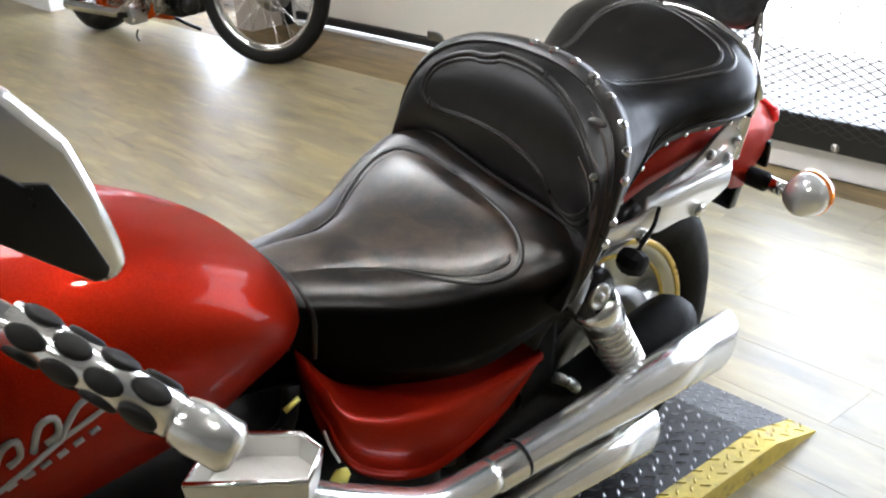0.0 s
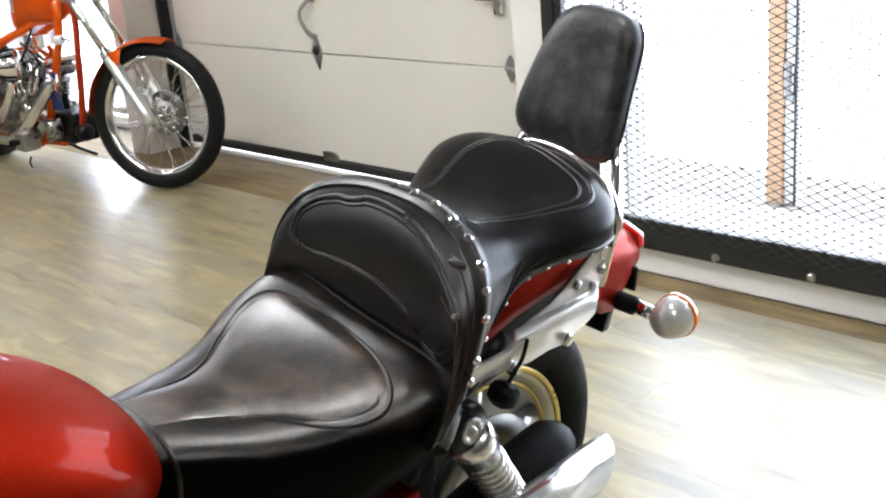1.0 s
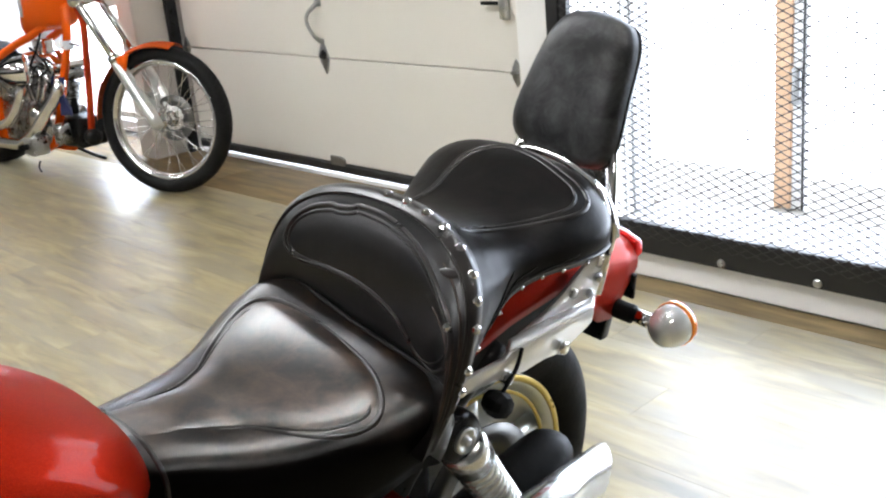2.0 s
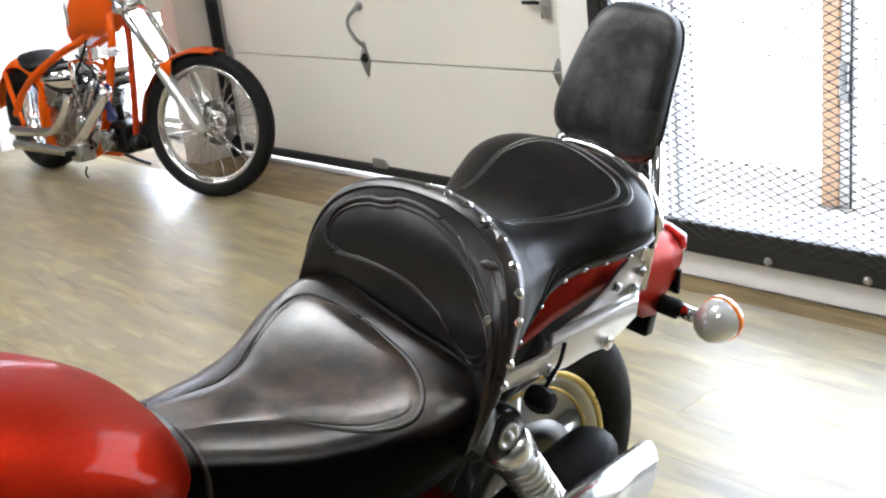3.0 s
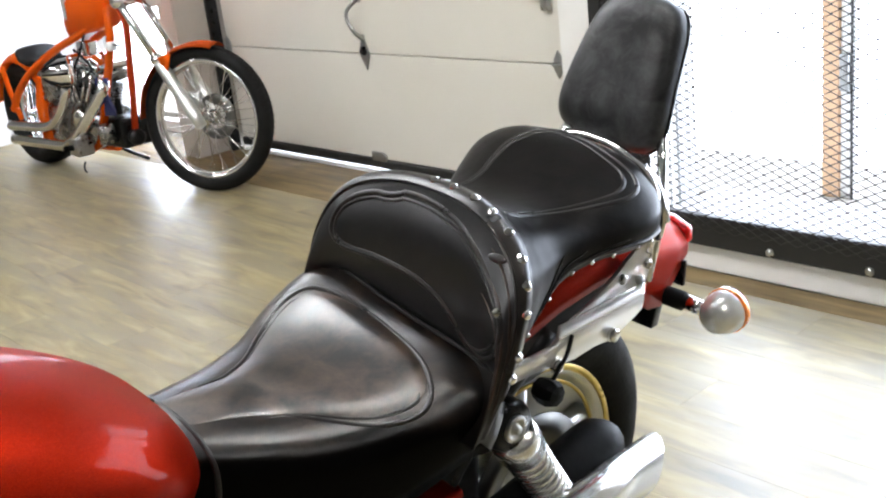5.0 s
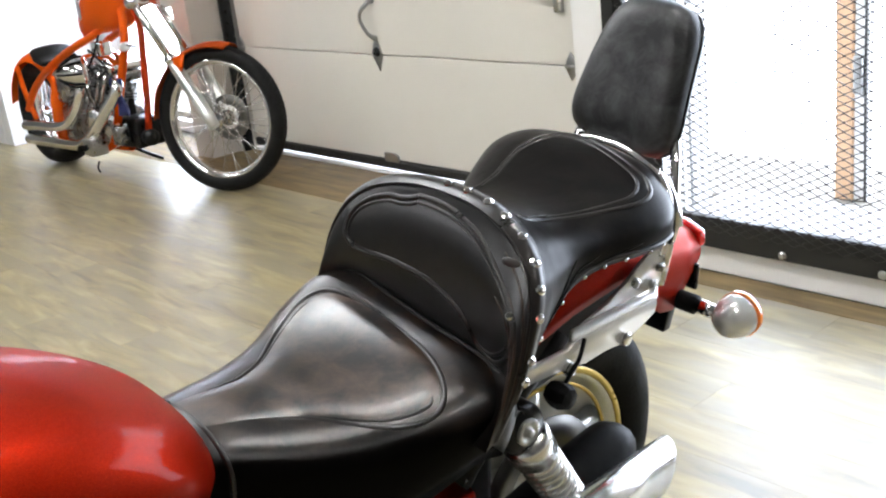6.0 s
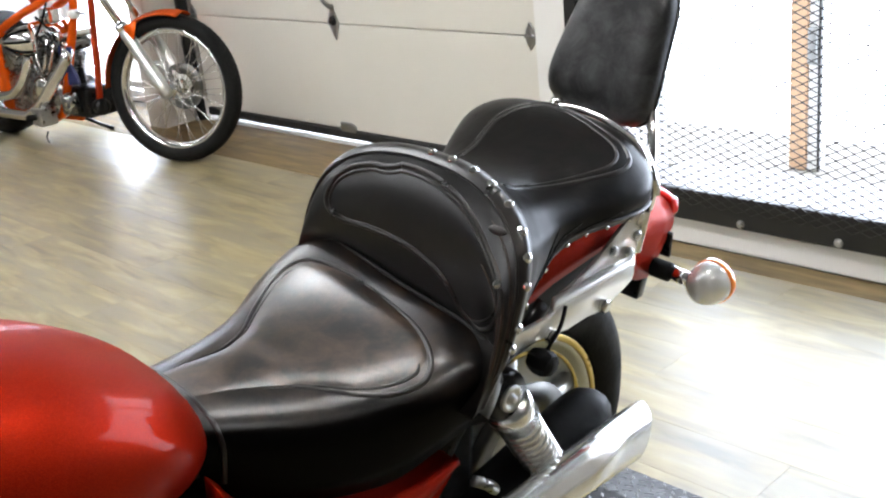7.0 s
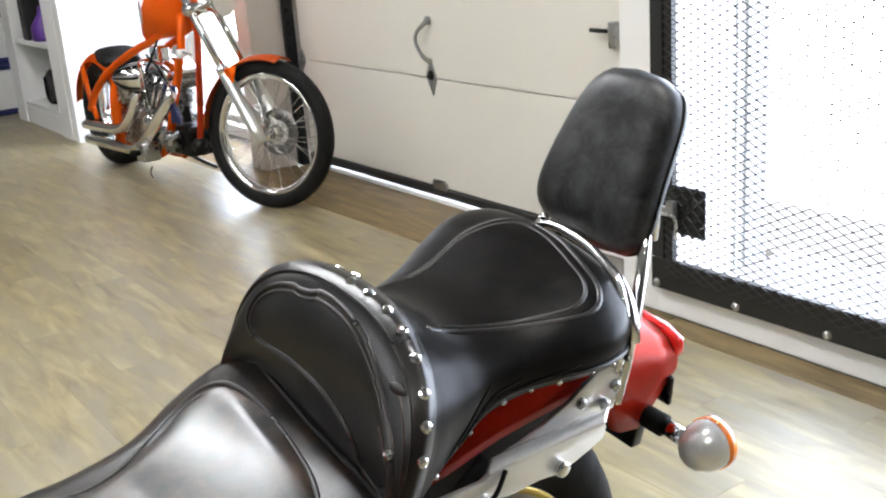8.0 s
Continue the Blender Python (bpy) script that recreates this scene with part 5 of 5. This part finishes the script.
for j in range(4):
    for k in range(5):
        a = 2 * math.pi * (k + 0.5 * (j % 2)) / 5
        pb = lathe([(-0.0060, 0.002), (-0.0060, 0.0100), (0.0010, 0.0100), (0.0026, 0.0078), (0.0032, 0.001)], 16, axis="Z")
        moved(pb, Matrix.Diagonal((0.98, 1.75, 1.0, 1)))
        m_ = gq @ Matrix.Translation((0, 0, 0.068 + 0.036 * j)) @ Matrix.Rotation(a, 4, "Z") @ Matrix.Translation((0.0205, 0, 0)) @ Matrix.Rotation(radians(90), 4, "Y") @ Matrix.Rotation(radians(90), 4, "Z")
        part("rubber_pad", moved(pb, m_), M_GRIP, grip)
mi = part("mirror", slab([(-0.985, 1.385), (-0.955, 1.390), (-0.886, 1.352), (-0.855, 1.333), (-0.842, 1.325), (-0.834, 1.314), (-0.823, 1.300), (-0.817, 1.281), (-0.808, 1.245), (-0.811, 1.238), (-0.818, 1.235), (-0.823, 1.237), (-0.844, 1.256), (-0.866, 1.275), (-0.912, 1.316), (-0.960, 1.352)], -0.042, 0, 0.622, 0.006), M_PIPE, bike, "chrome angular mirror shell")
part("mirror_glass", slab([(-0.945, 1.349), (-0.930, 1.356), (-0.861, 1.301), (-0.851, 1.296), (-0.845, 1.290), (-0.835, 1.287), (-0.826, 1.267), (-0.818, 1.245), (-0.820, 1.241), (-0.825, 1.241), (-0.844, 1.258), (-0.866, 1.278)], 0.003, 0, 0.6215, 0.001), M_BLACK, mi, "dark mirror face")
part("mirror_stem", tube([(0.600, -0.945, 1.355), (0.50, -0.98, 1.20), (0.40, -0.95, 1.06), (0.30, -0.86, 1.01), (0.195, -0.765, 0.985)], 0.006, 8, 4), M_CHROME, bike)

# ---- the tread plate under the rear wheel ----
plate = thing("ramp", pose(-0.69, 1.2, 0), "black tread plate ramp with worn yellow edges", "ramp")
PR = [(-0.52, 0.0), (-0.36, 0.043), (0.28, 0.043), (0.42, 0.004), (0.42, 0.0)]
part("deck", slab(PR, 0.344, 0, -0.270), M_PLATE, plate, smooth=False)
for x_ in (0.0745, -0.3325):
    part("edge_strip", slab(PR, 0.062, 0, x_), M_PLATEY, plate, "worn yellow edge strip", smooth=False)


def ramp_top(y):
    return float(np.interp(y, [-0.52, -0.36, 0.28, 0.42], [0.0, 0.043, 0.043, 0.004]))


def lugs(x0, x1, name, mat):
    lb = bmesh.new()
    i = 0
    y = -0.33
    while y < 0.41:
        x = x0 + 0.006 + (0.0 if i % 2 else 0.013)
        j = 0
        while x < x1 - 0.005:
            along = (i + j) % 2
            z = ramp_top(y)
            slope = math.atan2(ramp_top(y + 0.005) - ramp_top(y - 0.005), 0.01)
            c = Matrix.Translation((x, y, z)) @ Matrix.Rotation(slope, 4, "X") @ Matrix.Rotation(radians(45 if along else -45), 4, "Z")
            vs = [lb.verts.new(c @ Vector(q)) for q in ((-0.012, 0, 0), (0, -0.0036, 0), (0.012, 0, 0), (0, 0.0036, 0), (-0.007, 0, 0.0026), (0.007, 0, 0.0026))]
            for f in ((0, 1, 5, 4), (1, 2, 5), (2, 3, 5), (3, 0, 4, 5), ):
                lb.faces.new([vs[q] for q in f])
            x += 0.0255
            j += 1
        y += 0.0255
        i += 1
    ob = part(name, lb, mat, plate, smooth=False)
    ob["kind"] = "stuff"


lugs(-0.270, 0.074, "deck_tread", M_LUG)
lugs(0.0755, 0.136, "edge_tread", M_PLATEY)

# ---- the orange chopper ----
chop = thing("chopper", pose(-6.290, 2.436, 0, -0.5, 0, 4.6), "orange custom chopper with chrome engine and spoked front wheel", "motorcycle")


def spoked_wheel(name, m, r_tyre, r_rim, w, spokes, label, tyre_label):
    wh = part(name, moved(lathe([(-0.026, r_rim - 0.006), (-0.030, r_rim + 0.006), (-0.022, r_rim + 0.010), (-0.010, r_rim - 0.010), (0.010, r_rim - 0.010), (0.022, r_rim + 0.010), (0.030, r_rim + 0.006), (0.026, r_rim - 0.006), (0.010, r_rim - 0.018), (-0.010, r_rim - 0.018)], 72, axis="Y", closed=True), m), M_CHROME, chop, label)
    h = r_tyre - r_rim
    part("tyre", moved(lathe([(-0.024, r_rim + 0.004), (-w * 0.46, r_rim + h * 0.25), (-w * 0.5, r_rim + h * 0.55), (-w * 0.42, r_rim + h * 0.82), (-w * 0.2, r_tyre - 0.003), (0, r_tyre), (w * 0.2, r_tyre - 0.003), (w * 0.42, r_rim + h * 0.82), (w * 0.5, r_rim + h * 0.55), (w * 0.46, r_rim + h * 0.25), (0.024, r_rim + 0.004)], 72, axis="Y", closed=True), m), M_TYRE, wh, tyre_label)
    tread = bmesh.new()
    for k in range(72):
        for s_ in (-1, 1):
            a = 2 * math.pi * (k + 0.25 * s_) / 72
            pts = []
            for u, r, da in ((0.05, r_tyre - 0.001, 0.0), (0.2, r_tyre - 0.004, 0.025), (0.40, r_rim + h * 0.84, 0.06)):
                pts.append((r * math.sin(a + da), s_ * u * w, r * math.cos(a + da)))
            tube(pts, 0.0020, 4, bm=tread)
    part("tread", moved(tread, m), M_TYRE, wh, "raised tyre tread")
    hub = part("hub", moved(lathe([(-0.085, 0.010), (-0.085, 0.018), (-0.060, 0.020), (-0.056, 0.040), (-0.048, 0.040), (-0.040, 0.024), (0.040, 0.024), (0.048, 0.040), (0.056, 0.040), (0.060, 0.018), (0.085, 0.018), (0.085, 0.010)], 28, axis="Y"), m), M_CHROME, wh, "chrome hub")
    for k in range(spokes):
        a = 2 * math.pi * k / spokes
        s_ = 1 if k % 2 else -1
        twist = 0.55 * (1 if (k // 2) % 2 else -1)
        p0 = Vector((0.038 * math.sin(a + twist), s_ * 0.052, 0.038 * math.cos(a + twist)))
        p1 = Vector((r_rim * math.sin(a), s_ * 0.006, r_rim * math.cos(a)))
        part("spoke", moved(tube([p0, p1], 0.0020, 5, caps=False), m), M_CHROME, wh)
    return wh


FW = pose(2.040, 0.026, 0.363, -4.5, 0, 21.5)
fw = spoked_wheel("front_wheel", FW, 0.364, 0.288, 0.086, 40, "chrome spoked front wheel", "tall narrow black front tyre")
part("brake_disc", moved(lathe([(0.066, 0.06), (0.071, 0.06), (0.071, 0.115), (0.066, 0.115)], 40, axis="Y", closed=True), FW), M_DISC, fw, "dull steel brake disc")
part("caliper", moved(box(-0.16, -0.07, 0.045, 0.10, 0.03, 0.13, 0.012), FW), M_STEEL, chop, "polished brake caliper")
part("axle_nut", moved(lathe([(-0.112, 0.002), (-0.112, 0.020), (-0.098, 0.020), (-0.098, 0.002)], 6, axis="Y"), FW), M_BLACK, chop)
fd = []
for a in np.linspace(radians(74), radians(178), 22):
    ring = []
    for k in range(-5, 6):
        u = k / 5
        ring.append(FW @ Vector(((0.384 - 0.022 * u * u) * math.cos(a), 0.066 * u, (0.384 - 0.022 * u * u) * math.sin(a))))
    for k in range(5, -6, -1):
        u = k / 5
        ring.append(FW @ Vector(((0.379 - 0.022 * u * u) * math.cos(a), 0.064 * u, (0.379 - 0.022 * u * u) * math.sin(a))))
    fd.append(ring)
part("front_fender", loft(fd), M_DUSTY, chop, "dusty orange front fender")
for s_ in (-1, 1):
    part("fender_stay", moved(slab([(-0.185, 0.255), (-0.155, 0.235), (-0.125, 0.335), (-0.20, 0.315)], 0.006, 1, s_ * 0.068 - 0.003), FW), M_ORANGE, chop, "orange fender bracket")
axle = Vector((math.sin(radians(23)), -math.cos(radians(23)), 0))
LOW, TOP = Vector((2.045, 0.022, 0.372)), Vector((1.515, 0.0, 1.01))
for s_ in (1, -1):
    o = axle * (0.092 * s_)
    d = (TOP - LOW).normalized()
    leg = part("fork_leg", tube([LOW + o - d * 0.03, LOW + o + d * 0.03, LOW + o + d * 0.34, LOW + o + d * 0.38], [0.027, 0.032, 0.031, 0.027], 18), M_SATIN, chop, "satin alloy fork lower leg")
    part("fork_tube", tube([LOW + o + d * 0.38, LOW + o + d * 1.02], 0.0205, 16), M_CHROME, leg, "chrome fork tube")
    part("fork_collar", tube([LOW + o + d * 0.365, LOW + o + d * 0.405], 0.034, 16), M_CHROME, leg, "chrome fork collar")
for t in (0.76, 0.93):
    c = LOW + (TOP - LOW).normalized() * t * 1.0
    part("triple_tree", tube([c - axle * 0.12, c + axle * 0.12], 0.032, 12), M_CHROME, chop, "chrome triple clamp")
hl = LOW + (TOP - LOW).normalized() * 0.79 + Vector((0.14, 0.05, 0.02))
part("headlight", moved(lathe([(-0.10, 0.004), (-0.09, 0.05), (-0.05, 0.078), (0.0, 0.088), (0.012, 0.092), (0.018, 0.086), (0.024, 0.004)], 32, axis="X"), Matrix.Translation(hl) @ Matrix.Rotation(radians(20), 4, "Z")), M_CHROME, chop, "chrome headlight shell")

# rear wheel, fender, seat
RW = pose(0.35, 0.0, 0.318)
spoked_wheel("rear_wheel", RW, 0.318, 0.205, 0.20, 40, "chrome spoked rear wheel", "wide black rear tyre")
rf = []
for a in np.linspace(radians(38), radians(172), 22):
    ring = []
    for k in range(-6, 7):
        u = k / 6
        rr = 0.362 - 0.050 * abs(u) ** 4
        ring.append(RW @ Vector((rr * math.cos(a), 0.120 * u, rr * math.sin(a))))
    for k in range(6, -7, -1):
        u = k / 6
        rr = 0.357 - 0.050 * abs(u) ** 4
        ring.append(RW @ Vector((rr * math.cos(a), 0.117 * u, rr * math.sin(a))))
    rf.append(ring)
part("rear_fender", loft(rf), M_ORANGE, chop, "orange rear fender")
for s_ in (-1, 1):
    part("fender_strut", tube([(0.235, s_ * 0.128, 0.600), (0.27, s_ * 0.128, 0.44), (0.34, s_ * 0.128, 0.29)], 0.016, 8, 4), M_ORANGE, chop)
sr = []
for x, z, w, h in ((0.400, 0.655, 0.075, 0.016), (0.412, 0.690, 0.110, 0.020), (0.435, 0.680, 0.128, 0.026), (0.475, 0.640, 0.135, 0.026), (0.53, 0.618, 0.125, 0.024), (0.58, 0.622, 0.10, 0.022), (0.63, 0.640, 0.065, 0.018), (0.67, 0.655, 0.035, 0.012)):
    sr.append([Vector((x, w * math.cos(a), z + h * math.copysign(abs(math.sin(a)) ** 0.8, math.sin(a)))) for a in (2 * math.pi * j / 20 for j in range(20))])
part("seat", loft(sr), M_LEATHER, chop, "black leather solo seat")

# orange frame
for s_ in (-1, 1):
    part("frame_rail", tube([(1.42, s_ * 0.03, 0.92), (1.14, s_ * 0.08, 0.79), (0.937, s_ * 0.10, 0.724), (0.74, s_ * 0.125, 0.645), (0.538, s_ * 0.130, 0.553), (0.38, s_ * 0.132, 0.45), (0.28, s_ * 0.135, 0.345)], 0.021, 12, 6), M_ORANGE, chop, "orange frame rail")
    part("seat_post", tube([(0.69, s_ * 0.12, 0.56), (0.64, s_ * 0.12, 0.38), (0.60, s_ * 0.11, 0.16)], [0.03, 0.045, 0.03], 12, 5), M_ORANGE, chop)
# the tube's shade is put into its colour as a darker, redder orange
part("down_tube", tube([(1.49, -0.03, 0.95), (1.535, -0.03, 0.836), (1.50, -0.03, 0.64), (1.458, -0.03, 0.426), (1.405, -0.03, 0.235), (1.34, -0.03, 0.195)], 0.018, 12, 6), M_DARKRED, chop, "down tube, its orange darkened to red for shade")
part("lower_rail", tube([(1.16, 0.0, 0.155), (1.00, 0.0, 0.150), (0.70, 0.0, 0.155), (0.30, 0.0, 0.20)], 0.022, 12, 5), M_ORANGE, chop, "orange lower frame rail")
part("front_tube", tube([(1.42, -0.05, 0.92), (1.455, -0.09, 0.76), (1.378, -0.10, 0.579), (1.30, -0.10, 0.44), (1.231, -0.10, 0.31), (1.15, -0.10, 0.20), (1.017, -0.10, 0.152), (0.90, -0.09, 0.145)], 0.022, 12, 6), M_ORANGE, chop, "curved orange frame tube")

# tank
tk = []
for x, zt, w, zb in ((0.90, 0.83, 0.02, 0.76), (0.94, 0.90, 0.05, 0.765), (1.02, 0.98, 0.085, 0.775), (1.12, 1.05, 0.112, 0.785), (1.22, 1.09, 0.124, 0.795), (1.31, 1.10, 0.118, 0.81), (1.37, 1.07, 0.09, 0.85), (1.39, 1.01, 0.03, 0.90)):
    c, h = (zt + zb) / 2, (zt - zb) / 2
    tk.append([Vector((x, w * math.copysign(abs(math.cos(a)) ** 0.75, math.cos(a)), c + h * math.copysign(abs(math.sin(a)) ** 0.8, math.sin(a)))) for a in (2 * math.pi * j / 28 for j in range(28))])
tank2 = part("fuel_tank", loft(tk), M_ORANGE, chop, "orange chopper fuel tank")
part("emblem", moved(lathe([(-0.004, 0.001), (-0.004, 0.050), (0.004, 0.050), (0.004, 0.001)], 20, axis="Y"), pose(1.06, -0.098, 0.93, 0, 0, -18) @ Matrix.Diagonal((0.55, 1, 1.2, 1))), M_SILVER, tank2, "dull round tank emblem")

# engine
part("crankcase", moved(lathe([(-0.15, 0.004), (-0.15, 0.095), (-0.13, 0.125), (-0.06, 0.140), (0.10, 0.140), (0.15, 0.11), (0.15, 0.004)], 32, axis="Y"), pose(1.03, 0, 0.29) @ Matrix.Diagonal((1.2, 1, 1.0, 1))), M_ENGINE, chop, "polished crankcase")
part("cam_cover", moved(lathe([(-0.185, 0.003), (-0.183, 0.045), (-0.172, 0.068), (-0.150, 0.075), (-0.150, 0.003)], 28, axis="Y"), pose(1.10, 0, 0.34)), M_CHROME, chop, "chrome cam cover")
# added plate that blocks the bright background between the engine parts
part("engine_plate", box(0.80, 1.20, 0.01, 0.05, 0.20, 0.62, 0.012), M_DARK, chop, "added dark plate behind the engine, filling its gaps")
part("gearbox", box(0.66, 0.92, -0.13, 0.13, 0.17, 0.40, 0.035), M_ENGINE, chop, "polished gearbox")
part("primary_cover", box(0.60, 1.12, 0.12, 0.19, 0.18, 0.40, 0.06, 3), M_CHROME, chop)
for x, tilt in ((0.86, -22), (1.04, 22)):
    cm = pose(1.06, 0, 0.31, 0, tilt, 0)
    cyl = part("cylinder", moved(lathe([(0.09, 0.004), (0.09, 0.058), (0.24, 0.058), (0.24, 0.004)], 24, axis="Z"), cm), M_DARK, chop, "black engine cylinder")
    for k in range(9):
        part("fin", moved(box(-0.088, 0.088, -0.082, 0.082, 0.105 + 0.017 * k, 0.111 + 0.017 * k, 0.002, 1), cm), M_ENGINE, cyl, smooth=False)
    part("cylinder_head", moved(box(-0.095, 0.095, -0.095, 0.095, 0.262, 0.325, 0.018, 2), cm), M_ENGINE, chop, "polished cylinder head")
    part("rocker_cover", moved(box(-0.085, 0.085, -0.105, 0.105, 0.326, 0.372, 0.02, 3), cm), M_CHROME, chop, "chrome rocker cover")
    for dx in (-0.03, 0.03):
        part("pushrod_tube", tube([Vector((1.07 + dx * 0.6, -0.125, 0.34)), cm @ Vector((dx, -0.098, 0.30))], 0.0105, 10), M_CHROME, chop)
part("air_cleaner", moved(lathe([(-0.15, 0.004), (-0.14, 0.020), (-0.10, 0.052), (-0.05, 0.074), (0.0, 0.080), (0.02, 0.070), (0.03, 0.004)], 28, axis="Y"), pose(1.175, -0.20, 0.615, 0, 0, -35)), M_CHROME, chop, "ribbed chrome bullet air cleaner")
for k in range(8):
    a = 2 * math.pi * k / 8
    m_ = pose(1.175, -0.20, 0.615, 0, 0, -35)
    part("rib", tube([m_ @ Vector((r * math.cos(a), h, r * math.sin(a))) for h, r in ((-0.135, 0.026), (-0.10, 0.055), (-0.05, 0.077), (0.0, 0.083))], 0.006, 6), M_DARK, chop)
part("carburettor", box(1.00, 1.10, -0.16, -0.08, 0.54, 0.64, 0.015), M_ENGINE, chop)
part("oil_tank", moved(lathe([(-0.14, 0.004), (-0.135, 0.085), (-0.12, 0.10), (0.12, 0.10), (0.135, 0.085), (0.14, 0.004)], 28, axis="Y"), pose(0.72, 0, 0.50)), M_ENGINE, chop, "round polished oil tank")
part("fuel_line", tube([(1.22, -0.10, 0.79), (1.24, -0.16, 0.70), (1.18, -0.18, 0.62), (1.1, -0.15, 0.60)], 0.006, 8, 5), M_RUBBER, chop)
part("ignition_coil", box(1.16, 1.25, -0.13, -0.05, 0.68, 0.76, 0.012), M_CHROME, chop)
part("wire", tube([(1.12, -0.12, 0.70), (1.20, -0.16, 0.72), (1.26, -0.12, 0.62), (1.14, -0.11, 0.56)], 0.005, 6, 5), M_DARK, chop)
part("filter_cap", lathe([(0.0, 0.004), (0.0, 0.026), (0.035, 0.026), (0.043, 0.018), (0.043, 0.004)], 18, (1.47, -0.10, 0.715), "Z"), M_SHELF, chop, "cream plastic cap")
part("lever_rod", tube([(1.47, -0.10, 0.745), (1.60, -0.11, 0.738)], 0.005, 8), M_ENGINE, chop)
part("regulator", box(1.20, 1.40, -0.09, 0.09, 0.18, 0.34, 0.02), M_BLACK, chop, "black finned regulator")
part("filter_can", lathe([(0.0, 0.004), (0.0, 0.045), (0.09, 0.045), (0.10, 0.035), (0.10, 0.004)], 20, (1.30, -0.13, 0.22), "Z"), M_ENGINE, chop, "steel filter canister")
part("horn", lathe([(0, 0.004), (0, 0.035), (0.06, 0.045), (0.07, 0.02)], 18, (1.44, -0.06, 0.25), "X"), M_BLACK, chop)
cl = []
for k in range(9):
    t = k / 8
    cl.append([Vector((1.42 + 0.10 * u + 0.02 * math.sin(7 * t + 3 * u), -0.155 + 0.014 * math.sin(9 * u + 4 * t) + dy, 0.38 + 0.20 * t)) for u in np.linspace(-0.5, 0.5 - 0.25 * t, 7) for dy in (0,)] + [Vector((1.42 + 0.10 * u + 0.02 * math.sin(7 * t + 3 * u), -0.149 + 0.014 * math.sin(9 * u + 4 * t), 0.38 + 0.20 * t)) for u in np.linspace(0.5 - 0.25 * t, -0.5, 7)])
part("cloth", loft(cl), M_BLUE, chop, "dark blue cloth hung on the frame")

# exhaust: two chrome pipes that sweep down and back
part("exhaust_pipe", tube([(1.30, -0.10, 0.56), (1.42, -0.16, 0.545), (1.40, -0.185, 0.48), (1.26, -0.195, 0.37), (1.12, -0.20, 0.265), (1.02, -0.205, 0.215), (0.90, -0.205, 0.195), (0.36, -0.205, 0.190)], 0.031, 16, 6), M_CHROME, chop, "chrome front exhaust pipe")
part("exhaust_pipe", tube([(1.00, -0.10, 0.56), (1.07, -0.17, 0.545), (1.09, -0.20, 0.50), (1.02, -0.205, 0.41), (0.90, -0.205, 0.325), (0.79, -0.205, 0.292), (0.66, -0.205, 0.282), (0.35, -0.205, 0.272)], 0.029, 16, 6), M_CHROME, chop, "chrome rear exhaust pipe")
for z in (0.190, 0.272):
    part("pipe_bore", lathe([(0.0, 0.002), (0.0, 0.021), (0.03, 0.021), (0.03, 0.002)], 16, (0.342 if z > 0.2 else 0.352, -0.205, z), "X"), M_DARK, chop)
part("foot_peg", tube([(1.10, -0.22, 0.20), (1.12, -0.29, 0.21)], 0.017, 12), M_RUBBER, chop)
part("peg_bracket", box(1.06, 1.16, -0.24, -0.14, 0.15, 0.25, 0.01), M_STEEL, chop)
part("side_stand", tube([(0.95, 0.12, 0.11), (0.98, 0.20, 0.05), (1.0, 0.27, 0.008)], 0.011, 8, 4), M_BLACK, chop)
part("stand_spring", tube([(0.98, -0.12, 0.085), (0.97, -0.13, 0.05), (0.98, -0.125, 0.02)], 0.005, 8, 4), M_BLACK, chop)

# ---- vinyl planks ----
floor_ob = bpy.data.objects["floor"]
pl_bm = box(-0.6248, 0.6248, -0.0908, 0.0908, -0.0055, 0.0, 0.0005, 1)
bmesh.ops.recalc_face_normals(pl_bm, faces=pl_bm.faces)
plank_mesh = bpy.data.meshes.new("plank")
pl_bm.to_mesh(plank_mesh)
pl_bm.free()
plank_mesh.materials.append(M_PLANK)
rng = random.Random(7)
rest_v, rest_f = [], []
row_y = 2.66
r_i = 0
while row_y > -4.9:
    off = rng.random() * 1.25
    x = -10.8 + off
    while x - 0.62 < 4.0:
        near = 0.75 < row_y < 2.7 and -8.4 < x < 0.6
        if near:
            ob = new("plank", plank_mesh)
            ob.parent = floor_ob
            ob.location = (x, row_y, rng.uniform(-0.0002, 0.0))
        else:
            a = len(rest_v)
            xa, xb = max(x - 0.6245, -10.2), min(x + 0.6245, 4.0)
            rest_v += [(xa, row_y - 0.0905, 0.0), (xb, row_y - 0.0905, 0.0), (xb, row_y + 0.0905, 0.0), (xa, row_y + 0.0905, 0.0)]
            rest_f.append((a, a + 1, a + 2, a + 3))
        x += 1.25
    row_y -= 0.1818
    r_i += 1
rm = bpy.data.meshes.new("far_planks")
rm.from_pydata(rest_v, [], rest_f)
rm.materials.append(M_PLANK)
far = new("far_planks", rm)
far.parent = floor_ob
tagged(far, kind="stuff")
for k in range(12):
    x0 = -10.2 + 1.19 * k
    ob = part("border_plank", box(x0, x0 + 1.187, 2.754, 2.868 if x0 + 1.0 > -2.1 else 3.187, -0.0055, 0.0, 0.0012, 1), M_BORDER, floor_ob, smooth=False)
